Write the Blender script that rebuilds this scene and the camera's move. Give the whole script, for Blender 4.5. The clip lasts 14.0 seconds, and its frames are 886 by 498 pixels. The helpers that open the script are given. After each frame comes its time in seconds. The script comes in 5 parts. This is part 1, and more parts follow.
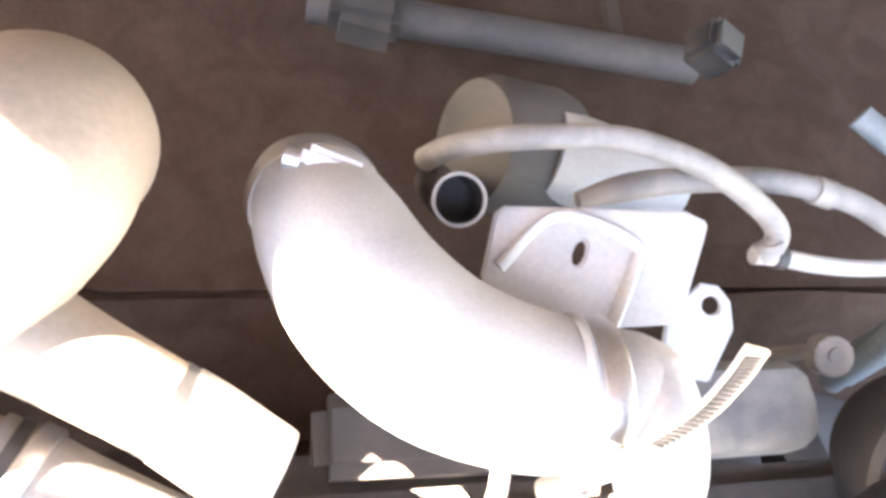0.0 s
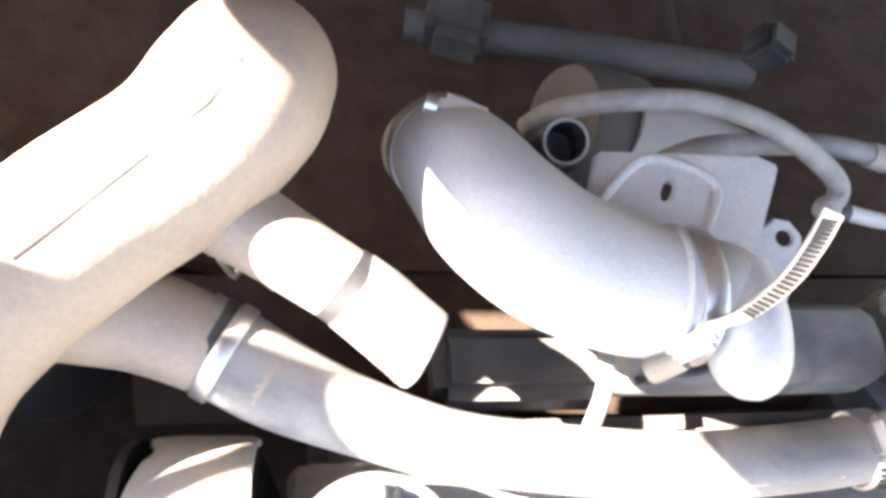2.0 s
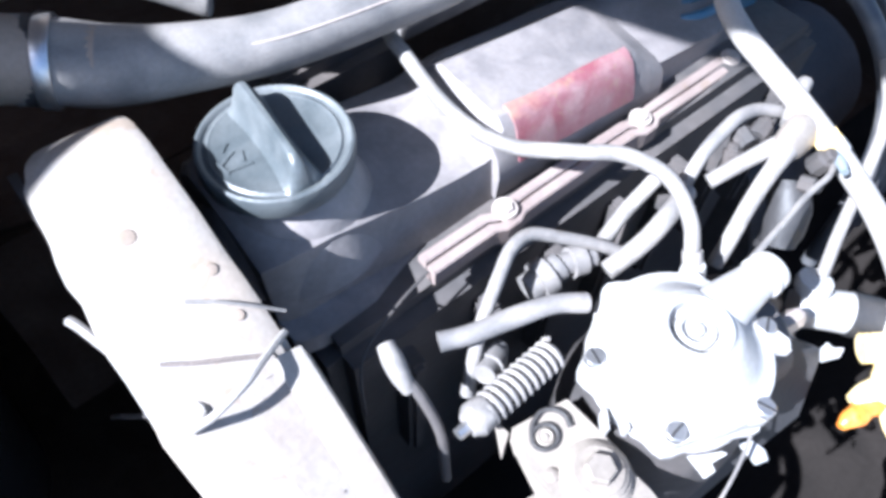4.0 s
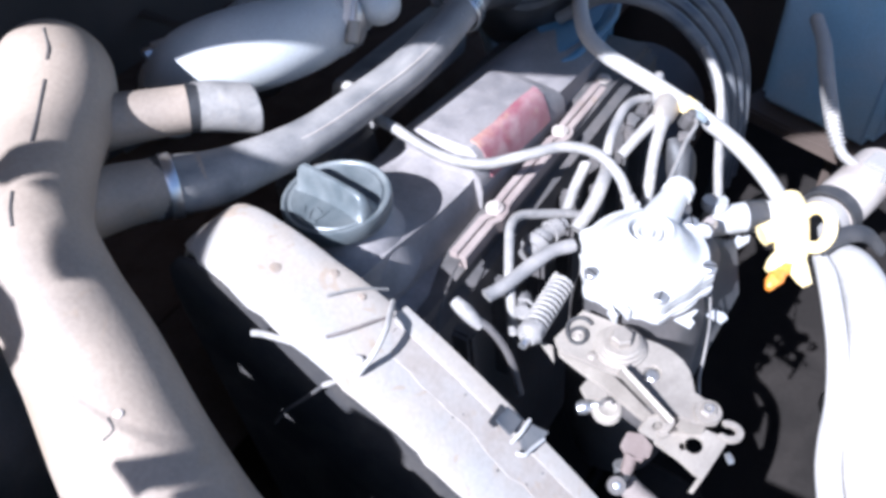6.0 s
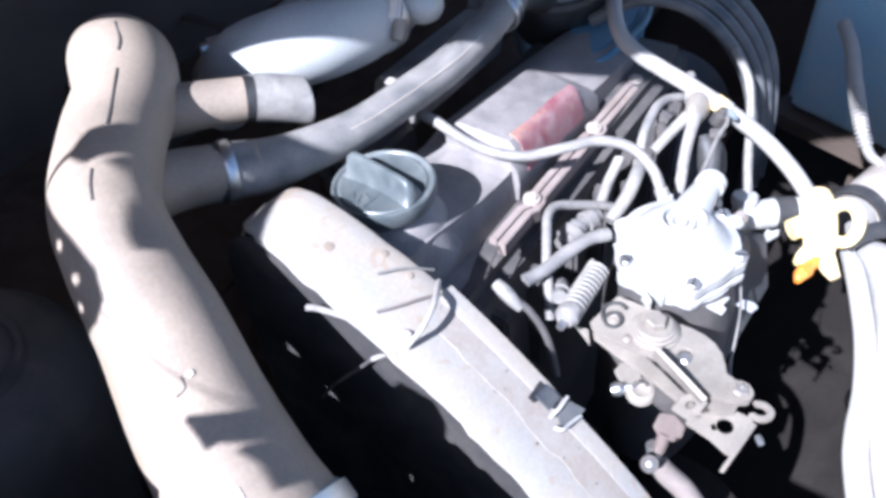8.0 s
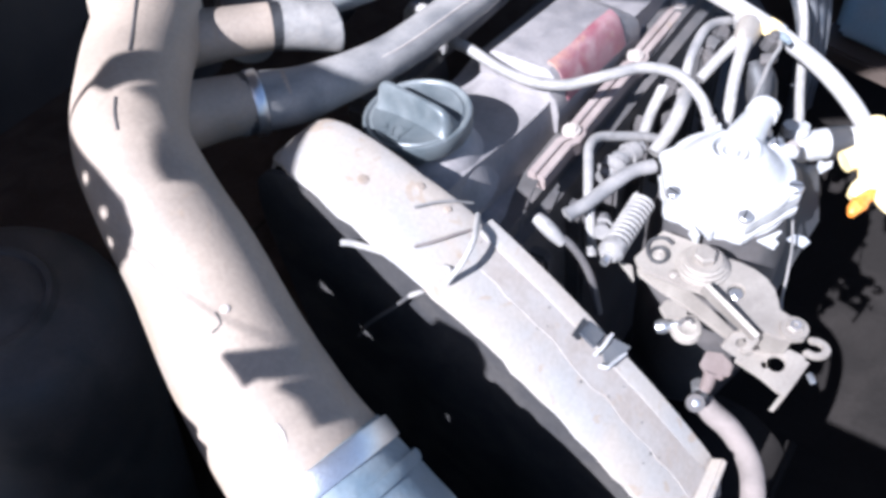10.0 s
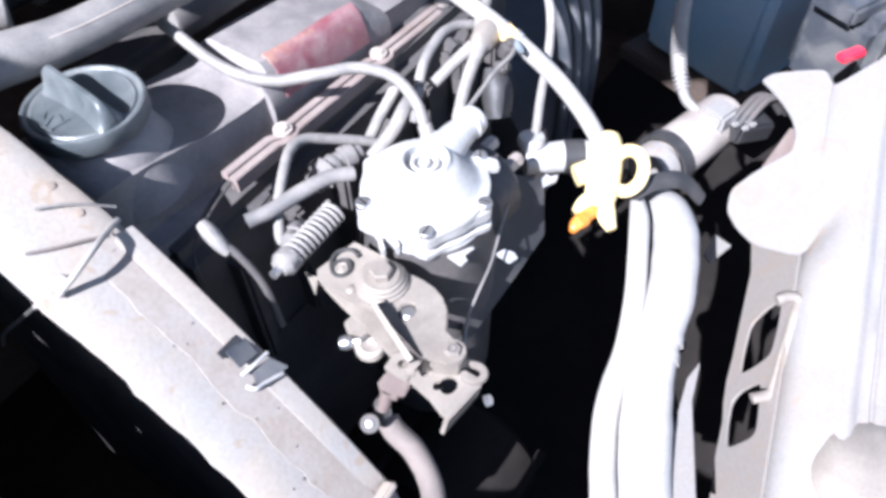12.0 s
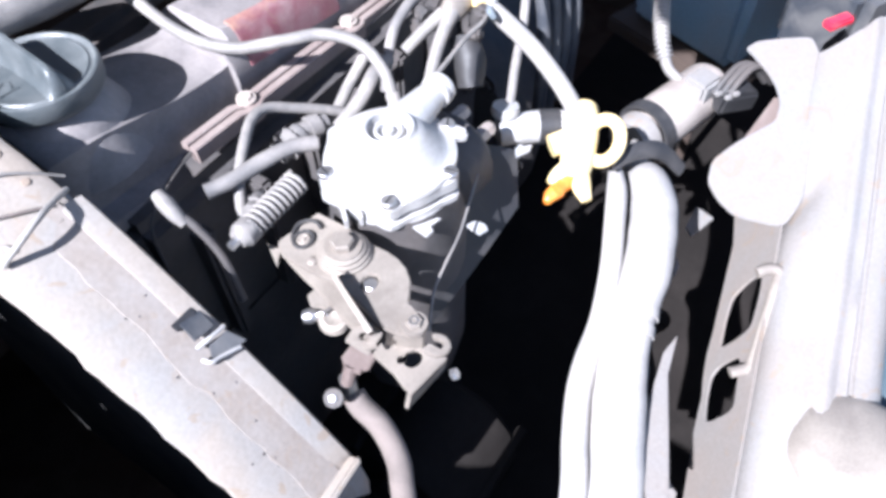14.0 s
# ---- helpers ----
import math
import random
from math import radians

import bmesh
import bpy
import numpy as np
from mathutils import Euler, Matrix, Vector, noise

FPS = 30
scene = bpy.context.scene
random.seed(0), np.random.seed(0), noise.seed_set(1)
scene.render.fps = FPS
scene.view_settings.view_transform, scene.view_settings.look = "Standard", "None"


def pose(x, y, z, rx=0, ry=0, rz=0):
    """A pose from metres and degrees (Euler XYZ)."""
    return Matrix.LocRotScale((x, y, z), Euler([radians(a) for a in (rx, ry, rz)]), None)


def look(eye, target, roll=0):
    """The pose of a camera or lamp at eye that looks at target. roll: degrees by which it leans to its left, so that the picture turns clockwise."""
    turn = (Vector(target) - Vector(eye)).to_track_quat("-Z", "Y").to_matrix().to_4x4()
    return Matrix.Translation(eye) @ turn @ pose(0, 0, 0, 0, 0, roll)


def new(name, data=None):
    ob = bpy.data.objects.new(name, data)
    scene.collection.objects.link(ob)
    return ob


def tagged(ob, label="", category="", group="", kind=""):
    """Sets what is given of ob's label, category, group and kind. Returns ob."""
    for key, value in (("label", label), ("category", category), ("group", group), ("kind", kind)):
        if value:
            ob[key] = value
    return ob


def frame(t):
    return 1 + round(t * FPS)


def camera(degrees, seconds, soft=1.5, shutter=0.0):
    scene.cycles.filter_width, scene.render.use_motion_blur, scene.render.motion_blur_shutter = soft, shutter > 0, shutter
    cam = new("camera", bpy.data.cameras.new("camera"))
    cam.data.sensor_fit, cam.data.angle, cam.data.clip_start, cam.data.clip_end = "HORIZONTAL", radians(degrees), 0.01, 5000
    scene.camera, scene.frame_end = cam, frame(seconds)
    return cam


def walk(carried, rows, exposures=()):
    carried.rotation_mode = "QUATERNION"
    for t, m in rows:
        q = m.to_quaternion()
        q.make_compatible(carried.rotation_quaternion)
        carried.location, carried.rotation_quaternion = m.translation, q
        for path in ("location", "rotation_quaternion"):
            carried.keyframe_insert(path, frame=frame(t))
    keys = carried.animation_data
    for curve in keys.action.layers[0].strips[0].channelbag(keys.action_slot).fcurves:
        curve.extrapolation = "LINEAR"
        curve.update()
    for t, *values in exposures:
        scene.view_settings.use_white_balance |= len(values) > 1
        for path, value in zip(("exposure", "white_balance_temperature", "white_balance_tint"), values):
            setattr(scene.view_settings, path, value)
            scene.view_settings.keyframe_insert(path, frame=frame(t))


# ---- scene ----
EXPOSE = [(0, 5.75, 8400, 19), (0.5, 5.55, 8400, 19), (1.0, 5.4, 8200, 18), (1.5, 4.85, 7700, 17), (2.0, 4.45, 7400, 16), (2.5, 3.6, 6400, 12), (3, 2.85, 5900, 10), (3.5, 2.5, 5500, 10), (4, 2.15, 5450, 12), (6.5, 1.85, 5400, 14), (14.0, 1.8, 5650, 15)]
cam = camera(62.4, 14.0, soft=3.6)
PATH = [
    (0, (0.107, 0.083, 1.287), (0.561, 0.718, -0.555), 33.7),
    (0.5, (0.097, 0.073, 1.291), (0.505, 0.742, -0.549), 30.7),
    (1, (0.094, 0.062, 1.295), (0.478, 0.744, -0.546), 28.2),
    (1.5, (0.087, 0.047, 1.294), (0.442, 0.744, -0.547), 25.7),
    (2, (0.063, 0.009, 1.309), (0.405, 0.821, -0.486), 21.6),
    (2.5, (0.045, -0.083, 1.301), (0.472, 0.912, -0.381), 18.1),
    (3, (0.01, -0.141, 1.292), (0.585, 0.879, -0.33), 16.4),
    (3.5, (0.006, -0.177, 1.264), (0.654, 0.764, -0.378), 12.6),
    (4, (-0.003, -0.205, 1.241), (0.752, 0.633, -0.41), 2.8),
    (4.2, (-0.007, -0.215, 1.248), (0.793, 0.569, -0.409), 4.1),
    (6.3, (-0.172, -0.263, 1.31), (0.932, 0.609, -0.112), -7.9),
    (6.5, (-0.178, -0.263, 1.311), (0.903, 0.63, -0.115), -8.1),
    (7, (-0.19, -0.264, 1.309), (0.873, 0.622, -0.135), -7.9),
    (7.2, (-0.187, -0.27, 1.314), (0.878, 0.624, -0.124), -8.1),
    (9.3, (-0.19, -0.253, 1.303), (0.916, 0.659, -0.093), -6.1),
    (9.5, (-0.188, -0.253, 1.301), (0.88, 0.653, -0.126), -6.6),
    (10, (-0.189, -0.25, 1.294), (0.767, 0.656, -0.212), -10.5),
    (10.5, (-0.17, -0.253, 1.286), (0.817, 0.524, -0.27), -7.8),
    (11, (-0.132, -0.311, 1.274), (0.836, 0.479, -0.288), -6.7),
    (11.5, (-0.105, -0.333, 1.271), (0.883, 0.429, -0.291), -3.3),
    (12, (-0.079, -0.355, 1.275), (0.967, 0.347, -0.278), -0.9),
    (12.5, (-0.054, -0.367, 1.281), (0.984, 0.338, -0.277), -2.6),
    (13, (-0.042, -0.371, 1.278), (1.007, 0.327, -0.275), -2.1),
    (13.5, (-0.048, -0.374, 1.269), (1.004, 0.276, -0.303), -0.0),
    (14, (-0.065, -0.373, 1.261), (0.945, 0.315, -0.322), -1.5),
]
walk(cam, [(t, look(eye, target, roll)) for t, eye, target, roll in PATH], EXPOSE)

# ---- world and sun ----
SUN = Vector((-0.7166, 0.0627, 0.6947)).normalized()
world = bpy.data.worlds.new("sky")
scene.world = world
world.use_nodes = True
sky = world.node_tree.nodes.new("ShaderNodeTexSky")
sky.sky_type = "NISHITA"
sky.sun_disc = False
sky.sun_elevation = math.asin(SUN.z)
sky.sun_rotation = math.atan2(SUN.x, SUN.y)
background = world.node_tree.nodes["Background"]
world.node_tree.links.new(sky.outputs[0], background.inputs[0])
background.inputs[1].default_value = 0.06
sun = new("sun", bpy.data.lights.new("sun", "SUN"))
sun.data.energy, sun.data.angle, sun.data.color = 5.0, radians(0.5), (1.0, 0.965, 0.92)
sun.matrix_world = look((-2, 2, 4), Vector((-2, 2, 4)) - SUN)


# ---- materials ----
def material(name, base, dust=(0.5, 0.46, 0.41), cover=0.3, rough=0.6, metal=0.0, grain=400.0, blotch=25.0, bump=0.25, scuff=0.0):
    """A surface of one base colour under uneven road dust: blotches at a few centimetres, grain at a few millimetres."""
    m = bpy.data.materials.new(name)
    m.use_nodes = True
    nodes, links = m.node_tree.nodes, m.node_tree.links
    shader = nodes["Principled BSDF"]
    where = nodes.new("ShaderNodeTexCoord")

    def cloud(scale, detail, distort=0.0):
        n = nodes.new("ShaderNodeTexNoise")
        n.inputs["Scale"].default_value, n.inputs["Detail"].default_value, n.inputs["Distortion"].default_value = scale, detail, distort
        links.new(where.outputs["Object"], n.inputs["Vector"])
        return n.outputs["Fac"]

    def ramp(source, low, high, a, b):
        n = nodes.new("ShaderNodeMapRange")
        for i, v in enumerate((low, high, a, b), 1):
            n.inputs[i].default_value = v
        links.new(source, n.inputs[0])
        return n.outputs[0]

    def blend(fac, a, b, kind="MIX"):
        n = nodes.new("ShaderNodeMix")
        n.data_type, n.blend_type = "RGBA", kind
        for socket, value in ((n.inputs[0], fac), (n.inputs[6], a), (n.inputs[7], b)):
            if isinstance(value, (tuple, float)):
                socket.default_value = (*value, 1) if isinstance(value, tuple) else value
            else:
                links.new(value, socket)
        return n.outputs[2]

    big, fine = cloud(blotch, 5, 0.6), cloud(grain, 4)
    film = nodes.new("ShaderNodeMath")
    film.operation, film.use_clamp = "MULTIPLY_ADD", True
    links.new(ramp(big, 0.35, 0.68, -0.35, 0.45), film.inputs[0])
    film.inputs[1].default_value, film.inputs[2].default_value = 1.0, cover
    colour = blend(film.outputs[0], base, dust)
    colour = blend(ramp(fine, 0.3, 0.7, 0.0, 0.35), colour, (0.62, 0.58, 0.54), "MULTIPLY")
    if scuff:
        marks = ramp(cloud(blotch * 2.3, 6, 1.5), 0.62, 0.66, 0.0, scuff)
        colour = blend(marks, colour, (0.24, 0.17, 0.11))
    links.new(colour, shader.inputs["Base Color"])
    links.new(ramp(film.outputs[0], 0, 1, rough, min(1.0, rough + 0.3)), shader.inputs["Roughness"])
    shader.inputs["Metallic"].default_value = metal
    relief = nodes.new("ShaderNodeBump")
    relief.inputs["Strength"].default_value, relief.inputs["Distance"].default_value = bump, 0.0008
    links.new(fine, relief.inputs["Height"])
    links.new(relief.outputs[0], shader.inputs["Normal"])
    return m


DUCT = material("dusty_duct_plastic", (0.205, 0.168, 0.138), (0.32, 0.255, 0.20), 0.5, 0.5, scuff=0.3, blotch=12)
RUBBER = material("dusty_grey_rubber", (0.095, 0.095, 0.098), (0.29, 0.268, 0.25), 0.5, 0.55, grain=600)
PALE_HOSE = material("pale_dusty_hose", (0.155, 0.149, 0.145), (0.285, 0.264, 0.243), 0.5, 0.5, grain=500, blotch=60, scuff=0.12)
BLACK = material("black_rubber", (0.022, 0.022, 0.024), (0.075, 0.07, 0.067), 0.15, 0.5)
SOOT = material("oily_black_iron", (0.065, 0.061, 0.061), (0.125, 0.108, 0.10), 0.25, 0.6, bump=0.6, grain=150)
# near-black base and low gloss stand in for shade low in the bay
SHADE_BLACK = material("shade_black", (0.016, 0.014, 0.013), (0.028, 0.024, 0.022), 0.2, 0.8, bump=0.6, grain=150, blotch=14)
SHADE_BLACK.node_tree.nodes["Principled BSDF"].inputs["Specular IOR Level"].default_value = 0.12
OUTER_BLUE = material("slate_blue_sheet", (0.035, 0.062, 0.080), (0.07, 0.095, 0.11), 0.3, 0.6, blotch=12)
CAP = material("dark_cap_plastic", (0.068, 0.080, 0.086), (0.15, 0.16, 0.162), 0.3, 0.36, grain=500, blotch=28)
COVER = material("grey_cast_cover", (0.175, 0.163, 0.163), (0.27, 0.245, 0.235), 0.35, 0.45, grain=300, blotch=40)
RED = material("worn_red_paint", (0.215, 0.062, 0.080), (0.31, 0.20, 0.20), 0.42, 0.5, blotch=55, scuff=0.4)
BELT = material("pale_belt_cover", (0.275, 0.265, 0.255), (0.305, 0.26, 0.217), 0.45, 0.65, blotch=22, scuff=0.5)
ALLOY = material("dusty_cast_alloy", (0.40, 0.40, 0.40), (0.48, 0.46, 0.435), 0.4, 0.5, 0.25, grain=350)
ZINC = material("tan_zinc_plate", (0.24, 0.212, 0.185), (0.33, 0.295, 0.255), 0.4, 0.5, 0.35, grain=500)
STEEL = material("bright_steel", (0.62, 0.62, 0.63), (0.5, 0.48, 0.45), 0.15, 0.3, 0.9, grain=900)
# PAINT made slightly darker for the inner face, turned from the sun
INNER_PAINT = material("inner_face_white_paint", (0.23, 0.216, 0.203), (0.23, 0.195, 0.17), 0.4, 0.5, blotch=22, scuff=0.4)
PAINT = material("dusty_white_body_paint", (0.235, 0.227, 0.22), (0.225, 0.20, 0.18), 0.36, 0.45, blotch=18, scuff=0.4)
TAPE = material("pale_loom_tape", (0.33, 0.322, 0.315), (0.37, 0.343, 0.315), 0.4, 0.6, grain=300)
BROWN = material("brown_grey_metal", (0.36, 0.31, 0.28), (0.48, 0.43, 0.38), 0.4, 0.5, 0.2)
BLUE = material("slate_blue_plastic", (0.28, 0.45, 0.58), (0.40, 0.47, 0.53), 0.25, 0.5, blotch=12)
BRIGHT_BLUE = material("bright_blue_plastic", (0.055, 0.15, 0.25), (0.15, 0.23, 0.29), 0.3, 0.4)
AMBER = material("amber_plastic", (0.52, 0.13, 0.012), (0.62, 0.30, 0.06), 0.25, 0.25, blotch=120)
CREAM = material("pale_yellow_brass", (0.84, 0.64, 0.30), (0.86, 0.74, 0.48), 0.2, 0.22, blotch=60)
EARTH = material("dry_earth", (0.26, 0.21, 0.16), (0.34, 0.29, 0.23), 0.4, 0.9, blotch=2.0, grain=40)
GREY_METAL = material("grey_bracket_metal", (0.40, 0.41, 0.42), (0.5, 0.47, 0.44), 0.35, 0.5, 0.3)
WALL = material("dark_body_paint", (0.038, 0.028, 0.023), (0.088, 0.063, 0.049), 0.35, 0.6, blotch=7)
IRON = material("dull_dark_iron", (0.05, 0.048, 0.048), (0.12, 0.10, 0.09), 0.3, 0.55)
ELBOW = material("smooth_grey_elbow_rubber", (0.355, 0.365, 0.37), (0.46, 0.45, 0.44), 0.45, 0.45, grain=600, blotch=16)
RAIL = material("pinkish_worn_rail", (0.26, 0.205, 0.188), (0.33, 0.275, 0.25), 0.45, 0.5, 0.15, grain=450, scuff=0.35)
DARK_HOSE = material("dark_blue_grey_hose", (0.045, 0.05, 0.06), (0.16, 0.155, 0.15), 0.2, 0.4, grain=500)
# brown lifted to stand in for the haze behind the engine
HAZE_BROWN = material("haze_brown", (0.058, 0.036, 0.026), (0.088, 0.059, 0.044), 0.3, 0.95, grain=250, bump=0.8)
# matt black stands in for shade on the belt cover's inner plates
MATT_BLACK = material("matt_black_surface", (0.045, 0.044, 0.046), (0.08, 0.073, 0.068), 0.3, 0.95, grain=250, bump=0.8)
HEATER = material("pale_grey_heater_hose", (0.25, 0.242, 0.235), (0.34, 0.315, 0.29), 0.5, 0.5, grain=500)
MUD = material("dried_tan_mud", (0.25, 0.215, 0.187), (0.29, 0.268, 0.25), 0.4, 0.85, grain=350, blotch=50, scuff=0.3)
BROWN_HOSE = material("dusty_brown_braid", (0.13, 0.11, 0.10), (0.25, 0.21, 0.19), 0.4, 0.8, grain=900, bump=0.6)
SLATE = material("slate_grey_rubber", (0.10, 0.135, 0.165), (0.20, 0.225, 0.24), 0.35, 0.5, blotch=30)
PINK_TAB = material("pinkish_primer", (0.14, 0.105, 0.095), (0.19, 0.155, 0.14), 0.35, 0.6)

# the red paint turns pale ochre towards its upper edge, with a noisy border
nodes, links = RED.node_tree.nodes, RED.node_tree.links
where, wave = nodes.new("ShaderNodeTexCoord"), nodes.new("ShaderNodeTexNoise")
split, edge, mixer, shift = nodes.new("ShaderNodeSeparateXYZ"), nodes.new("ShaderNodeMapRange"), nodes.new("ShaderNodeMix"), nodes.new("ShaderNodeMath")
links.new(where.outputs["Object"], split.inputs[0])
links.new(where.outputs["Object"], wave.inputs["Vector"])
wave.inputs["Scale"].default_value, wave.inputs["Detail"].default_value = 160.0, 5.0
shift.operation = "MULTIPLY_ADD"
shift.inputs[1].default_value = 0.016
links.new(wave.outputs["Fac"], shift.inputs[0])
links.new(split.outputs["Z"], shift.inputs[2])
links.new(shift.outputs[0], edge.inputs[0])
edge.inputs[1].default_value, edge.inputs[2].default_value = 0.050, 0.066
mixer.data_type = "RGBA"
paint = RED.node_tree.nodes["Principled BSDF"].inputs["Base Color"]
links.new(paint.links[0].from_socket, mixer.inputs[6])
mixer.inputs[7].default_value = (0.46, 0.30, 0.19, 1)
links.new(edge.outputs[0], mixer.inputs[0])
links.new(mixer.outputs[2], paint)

# the matt black and the brown ledge colour get next to no gloss
for dull, gloss in ((MATT_BLACK, 0.05), (HAZE_BROWN, 0.1)):
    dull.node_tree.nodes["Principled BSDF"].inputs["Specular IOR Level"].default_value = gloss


# ---- building helpers ----
def finish(bm, name, mat, sharp=35):
    bmesh.ops.recalc_face_normals(bm, faces=bm.faces)
    me = bpy.data.meshes.new(name)
    bm.to_mesh(me)
    bm.free()
    me.materials.append(mat)
    me.shade_smooth()
    me.set_sharp_from_angle(angle=radians(sharp))
    return me


def thing(name, at, label, category, group="", kind=""):
    """A top-level empty at a thing's base, for parts built in world coordinates."""
    ob = new(name)
    ob.empty_display_size = 0.01
    ob.location = at
    return tagged(ob, label, category, group, kind)


def part(name, bm, mat, parent, label="", sharp=35):
    """One mesh under a thing or a part; bm is in world coordinates."""
    ob = new(name, finish(bm, name, mat, sharp))
    ob.parent = parent
    base = Vector()
    up = parent
    while up:
        base += up.location
        up = up.parent
    ob.data.transform(Matrix.Translation(-base))
    return tagged(ob, label)


def solid(name, bm, mat, label, category, group="", kind="", sharp=35):
    """A thing of one mesh; its origin goes to the foot of the mesh."""
    ob = new(name, finish(bm, name, mat, sharp))
    co = [v.co for v in ob.data.vertices]
    foot = Vector((sum(c.x for c in co) / len(co), sum(c.y for c in co) / len(co), min(c.z for c in co)))
    ob.data.transform(Matrix.Translation(-foot))
    ob.location = foot
    return tagged(ob, label, category, group, kind)


def smooth_path(points, steps):
    """Catmull-Rom through the points, with a last column carried along (a radius)."""
    p = np.array(points, float)
    p = np.vstack([2 * p[0] - p[1], p, 2 * p[-1] - p[-2]])
    out = []
    for i in range(1, len(p) - 2):
        for k in range(steps):
            t = k / steps
            a, b, c, d = p[i - 1], p[i], p[i + 1], p[i + 2]
            out.append(0.5 * (2 * b + (c - a) * t + (2 * a - 5 * b + 4 * c - d) * t * t + (3 * b - a - 3 * c + d) * t ** 3))
    out.append(p[-2])
    return np.array(out)


def frames_along(centre):
    tangents = np.gradient(centre, axis=0)
    tangents /= np.linalg.norm(tangents, axis=1)[:, None]
    side = Vector(tangents[0]).orthogonal().normalized()
    out = []
    for t in tangents:
        t = Vector(t)
        side = (side - t * side.dot(t)).normalized()
        out.append((side.copy(), t.cross(side)))
    return out


def sweep(points, radius=0.005, steps=8, seg=16, bm=None, ridges=None, wobble=0.0, flat=1.0, hollow=0.0):
    """A tube along points (x, y, z) or (x, y, z, r). ridges=(pitch, depth): a corrugated hose. hollow: wall thickness of an open end."""
    bm = bm or bmesh.new()
    points = [(*q, radius) if len(q) == 3 else q for q in points]
    path = smooth_path(points, steps)
    if ridges:
        pitch, depth = ridges
        gaps = np.linalg.norm(np.diff(path[:, :3], axis=0), axis=1)
        run = np.concatenate([[0], np.cumsum(gaps)])
        n = max(8, int(run[-1] / pitch * 4))
        s = np.linspace(0, run[-1], n)
        path = np.column_stack([np.interp(s, run, path[:, k]) for k in range(4)])
        path[:, 3] += depth * np.array([1, 1, -1, -1])[np.arange(n) % 4]
    rings = []
    for (x, y, z, r), (u, v) in zip(path, frames_along(path[:, :3])):
        r2 = r * (1 + wobble * (noise.noise(Vector((x, y, z)) * 60)))
        c = Vector((x, y, z))
        rings.append([bm.verts.new(c + u * (r2 * math.cos(a)) + v * (r2 * flat * math.sin(a))) for a in (2 * math.pi * k / seg for k in range(seg))])
    if hollow:
        u, v = frames_along(path[:, :3])[-1]
        c, r = Vector(path[-1, :3]), path[-1, 3] - hollow
        back = Vector(path[-2, :3]) - c
        for depth_in in (0.0, 0.03):
            cc = c + back.normalized() * depth_in
            rings.append([bm.verts.new(cc + u * (r * math.cos(a)) + v * (r * math.sin(a))) for a in (2 * math.pi * k / seg for k in range(seg))])
    for a, b in zip(rings, rings[1:]):
        for k in range(seg):
            bm.faces.new((a[k], a[(k + 1) % seg], b[(k + 1) % seg], b[k]))
    bm.faces.new(rings[0][::-1])
    bm.faces.new(rings[-1])
    return bm


def axis_matrix(at, axis, spin=0.0):
    """A frame at a place whose z runs along axis."""
    return Matrix.Translation(at) @ Vector(axis).to_track_quat("Z", "Y").to_matrix().to_4x4() @ Matrix.Rotation(radians(spin), 4, "Z")


def lathe(profile, m=Matrix(), seg=32, bm=None):
    """Turns (radius, height) pairs round the z of m."""
    bm = bm or bmesh.new()
    rings = []
    for r, h in profile:
        if r < 1e-6:
            rings.append([bm.verts.new(m @ Vector((0, 0, h)))])
        else:
            rings.append([bm.verts.new(m @ Vector((r * math.cos(2 * math.pi * k / seg), r * math.sin(2 * math.pi * k / seg), h))) for k in range(seg)])
    for a, b in zip(rings, rings[1:]):
        for k in range(seg):
            q = [a[k % len(a)], a[(k + 1) % len(a)], b[(k + 1) % len(b)], b[k % len(b)]]
            q = [v for i, v in enumerate(q) if v not in q[:i]]
            if len(q) > 2:
                bm.faces.new(q)
    for ring, flip in ((rings[0], True), (rings[-1], False)):
        if len(ring) > 2 and profile[0] != profile[-1]:
            bm.faces.new(ring[::-1] if flip else ring)
    return bm


def slab(outline, thick, m=Matrix(), bevel=0.0, holes=(), bm=None):
    """A flat plate: an outline in x and y, its top at z = 0, with round or long holes (x, y, rx, ry)."""
    plate = bmesh.new()
    edges = []
    for loop in [list(outline)] + [[(hx + rx * math.cos(a), hy + ry * math.sin(a)) for a in (2 * math.pi * k / 14 for k in range(14))] for hx, hy, rx, ry in holes]:
        vs = [plate.verts.new((x, y, 0)) for x, y in loop]
        edges += [plate.edges.new((a, b)) for a, b in zip(vs, vs[1:] + vs[:1])]
    bmesh.ops.triangle_fill(plate, use_beauty=True, use_dissolve=True, edges=edges, normal=(0, 0, 1))
    faces = list(plate.faces)
    made = bmesh.ops.extrude_face_region(plate, geom=faces)["geom"]
    bmesh.ops.translate(plate, verts=[g for g in made if isinstance(g, bmesh.types.BMVert)], vec=(0, 0, -thick))
    if bevel:
        rim = [e for e in plate.edges if len(e.link_faces) == 2 and e.calc_face_angle(0) > 0.9]
        bmesh.ops.bevel(plate, geom=rim, offset=bevel, segments=2, affect="EDGES", clamp_overlap=True)
    bmesh.ops.transform(plate, matrix=m, verts=plate.verts)
    return join(bm, plate)


def join(bm, extra):
    if bm is None:
        return extra
    me = bpy.data.meshes.new("joined")
    extra.to_mesh(me)
    extra.free()
    bm.from_mesh(me)
    bpy.data.meshes.remove(me)
    return bm


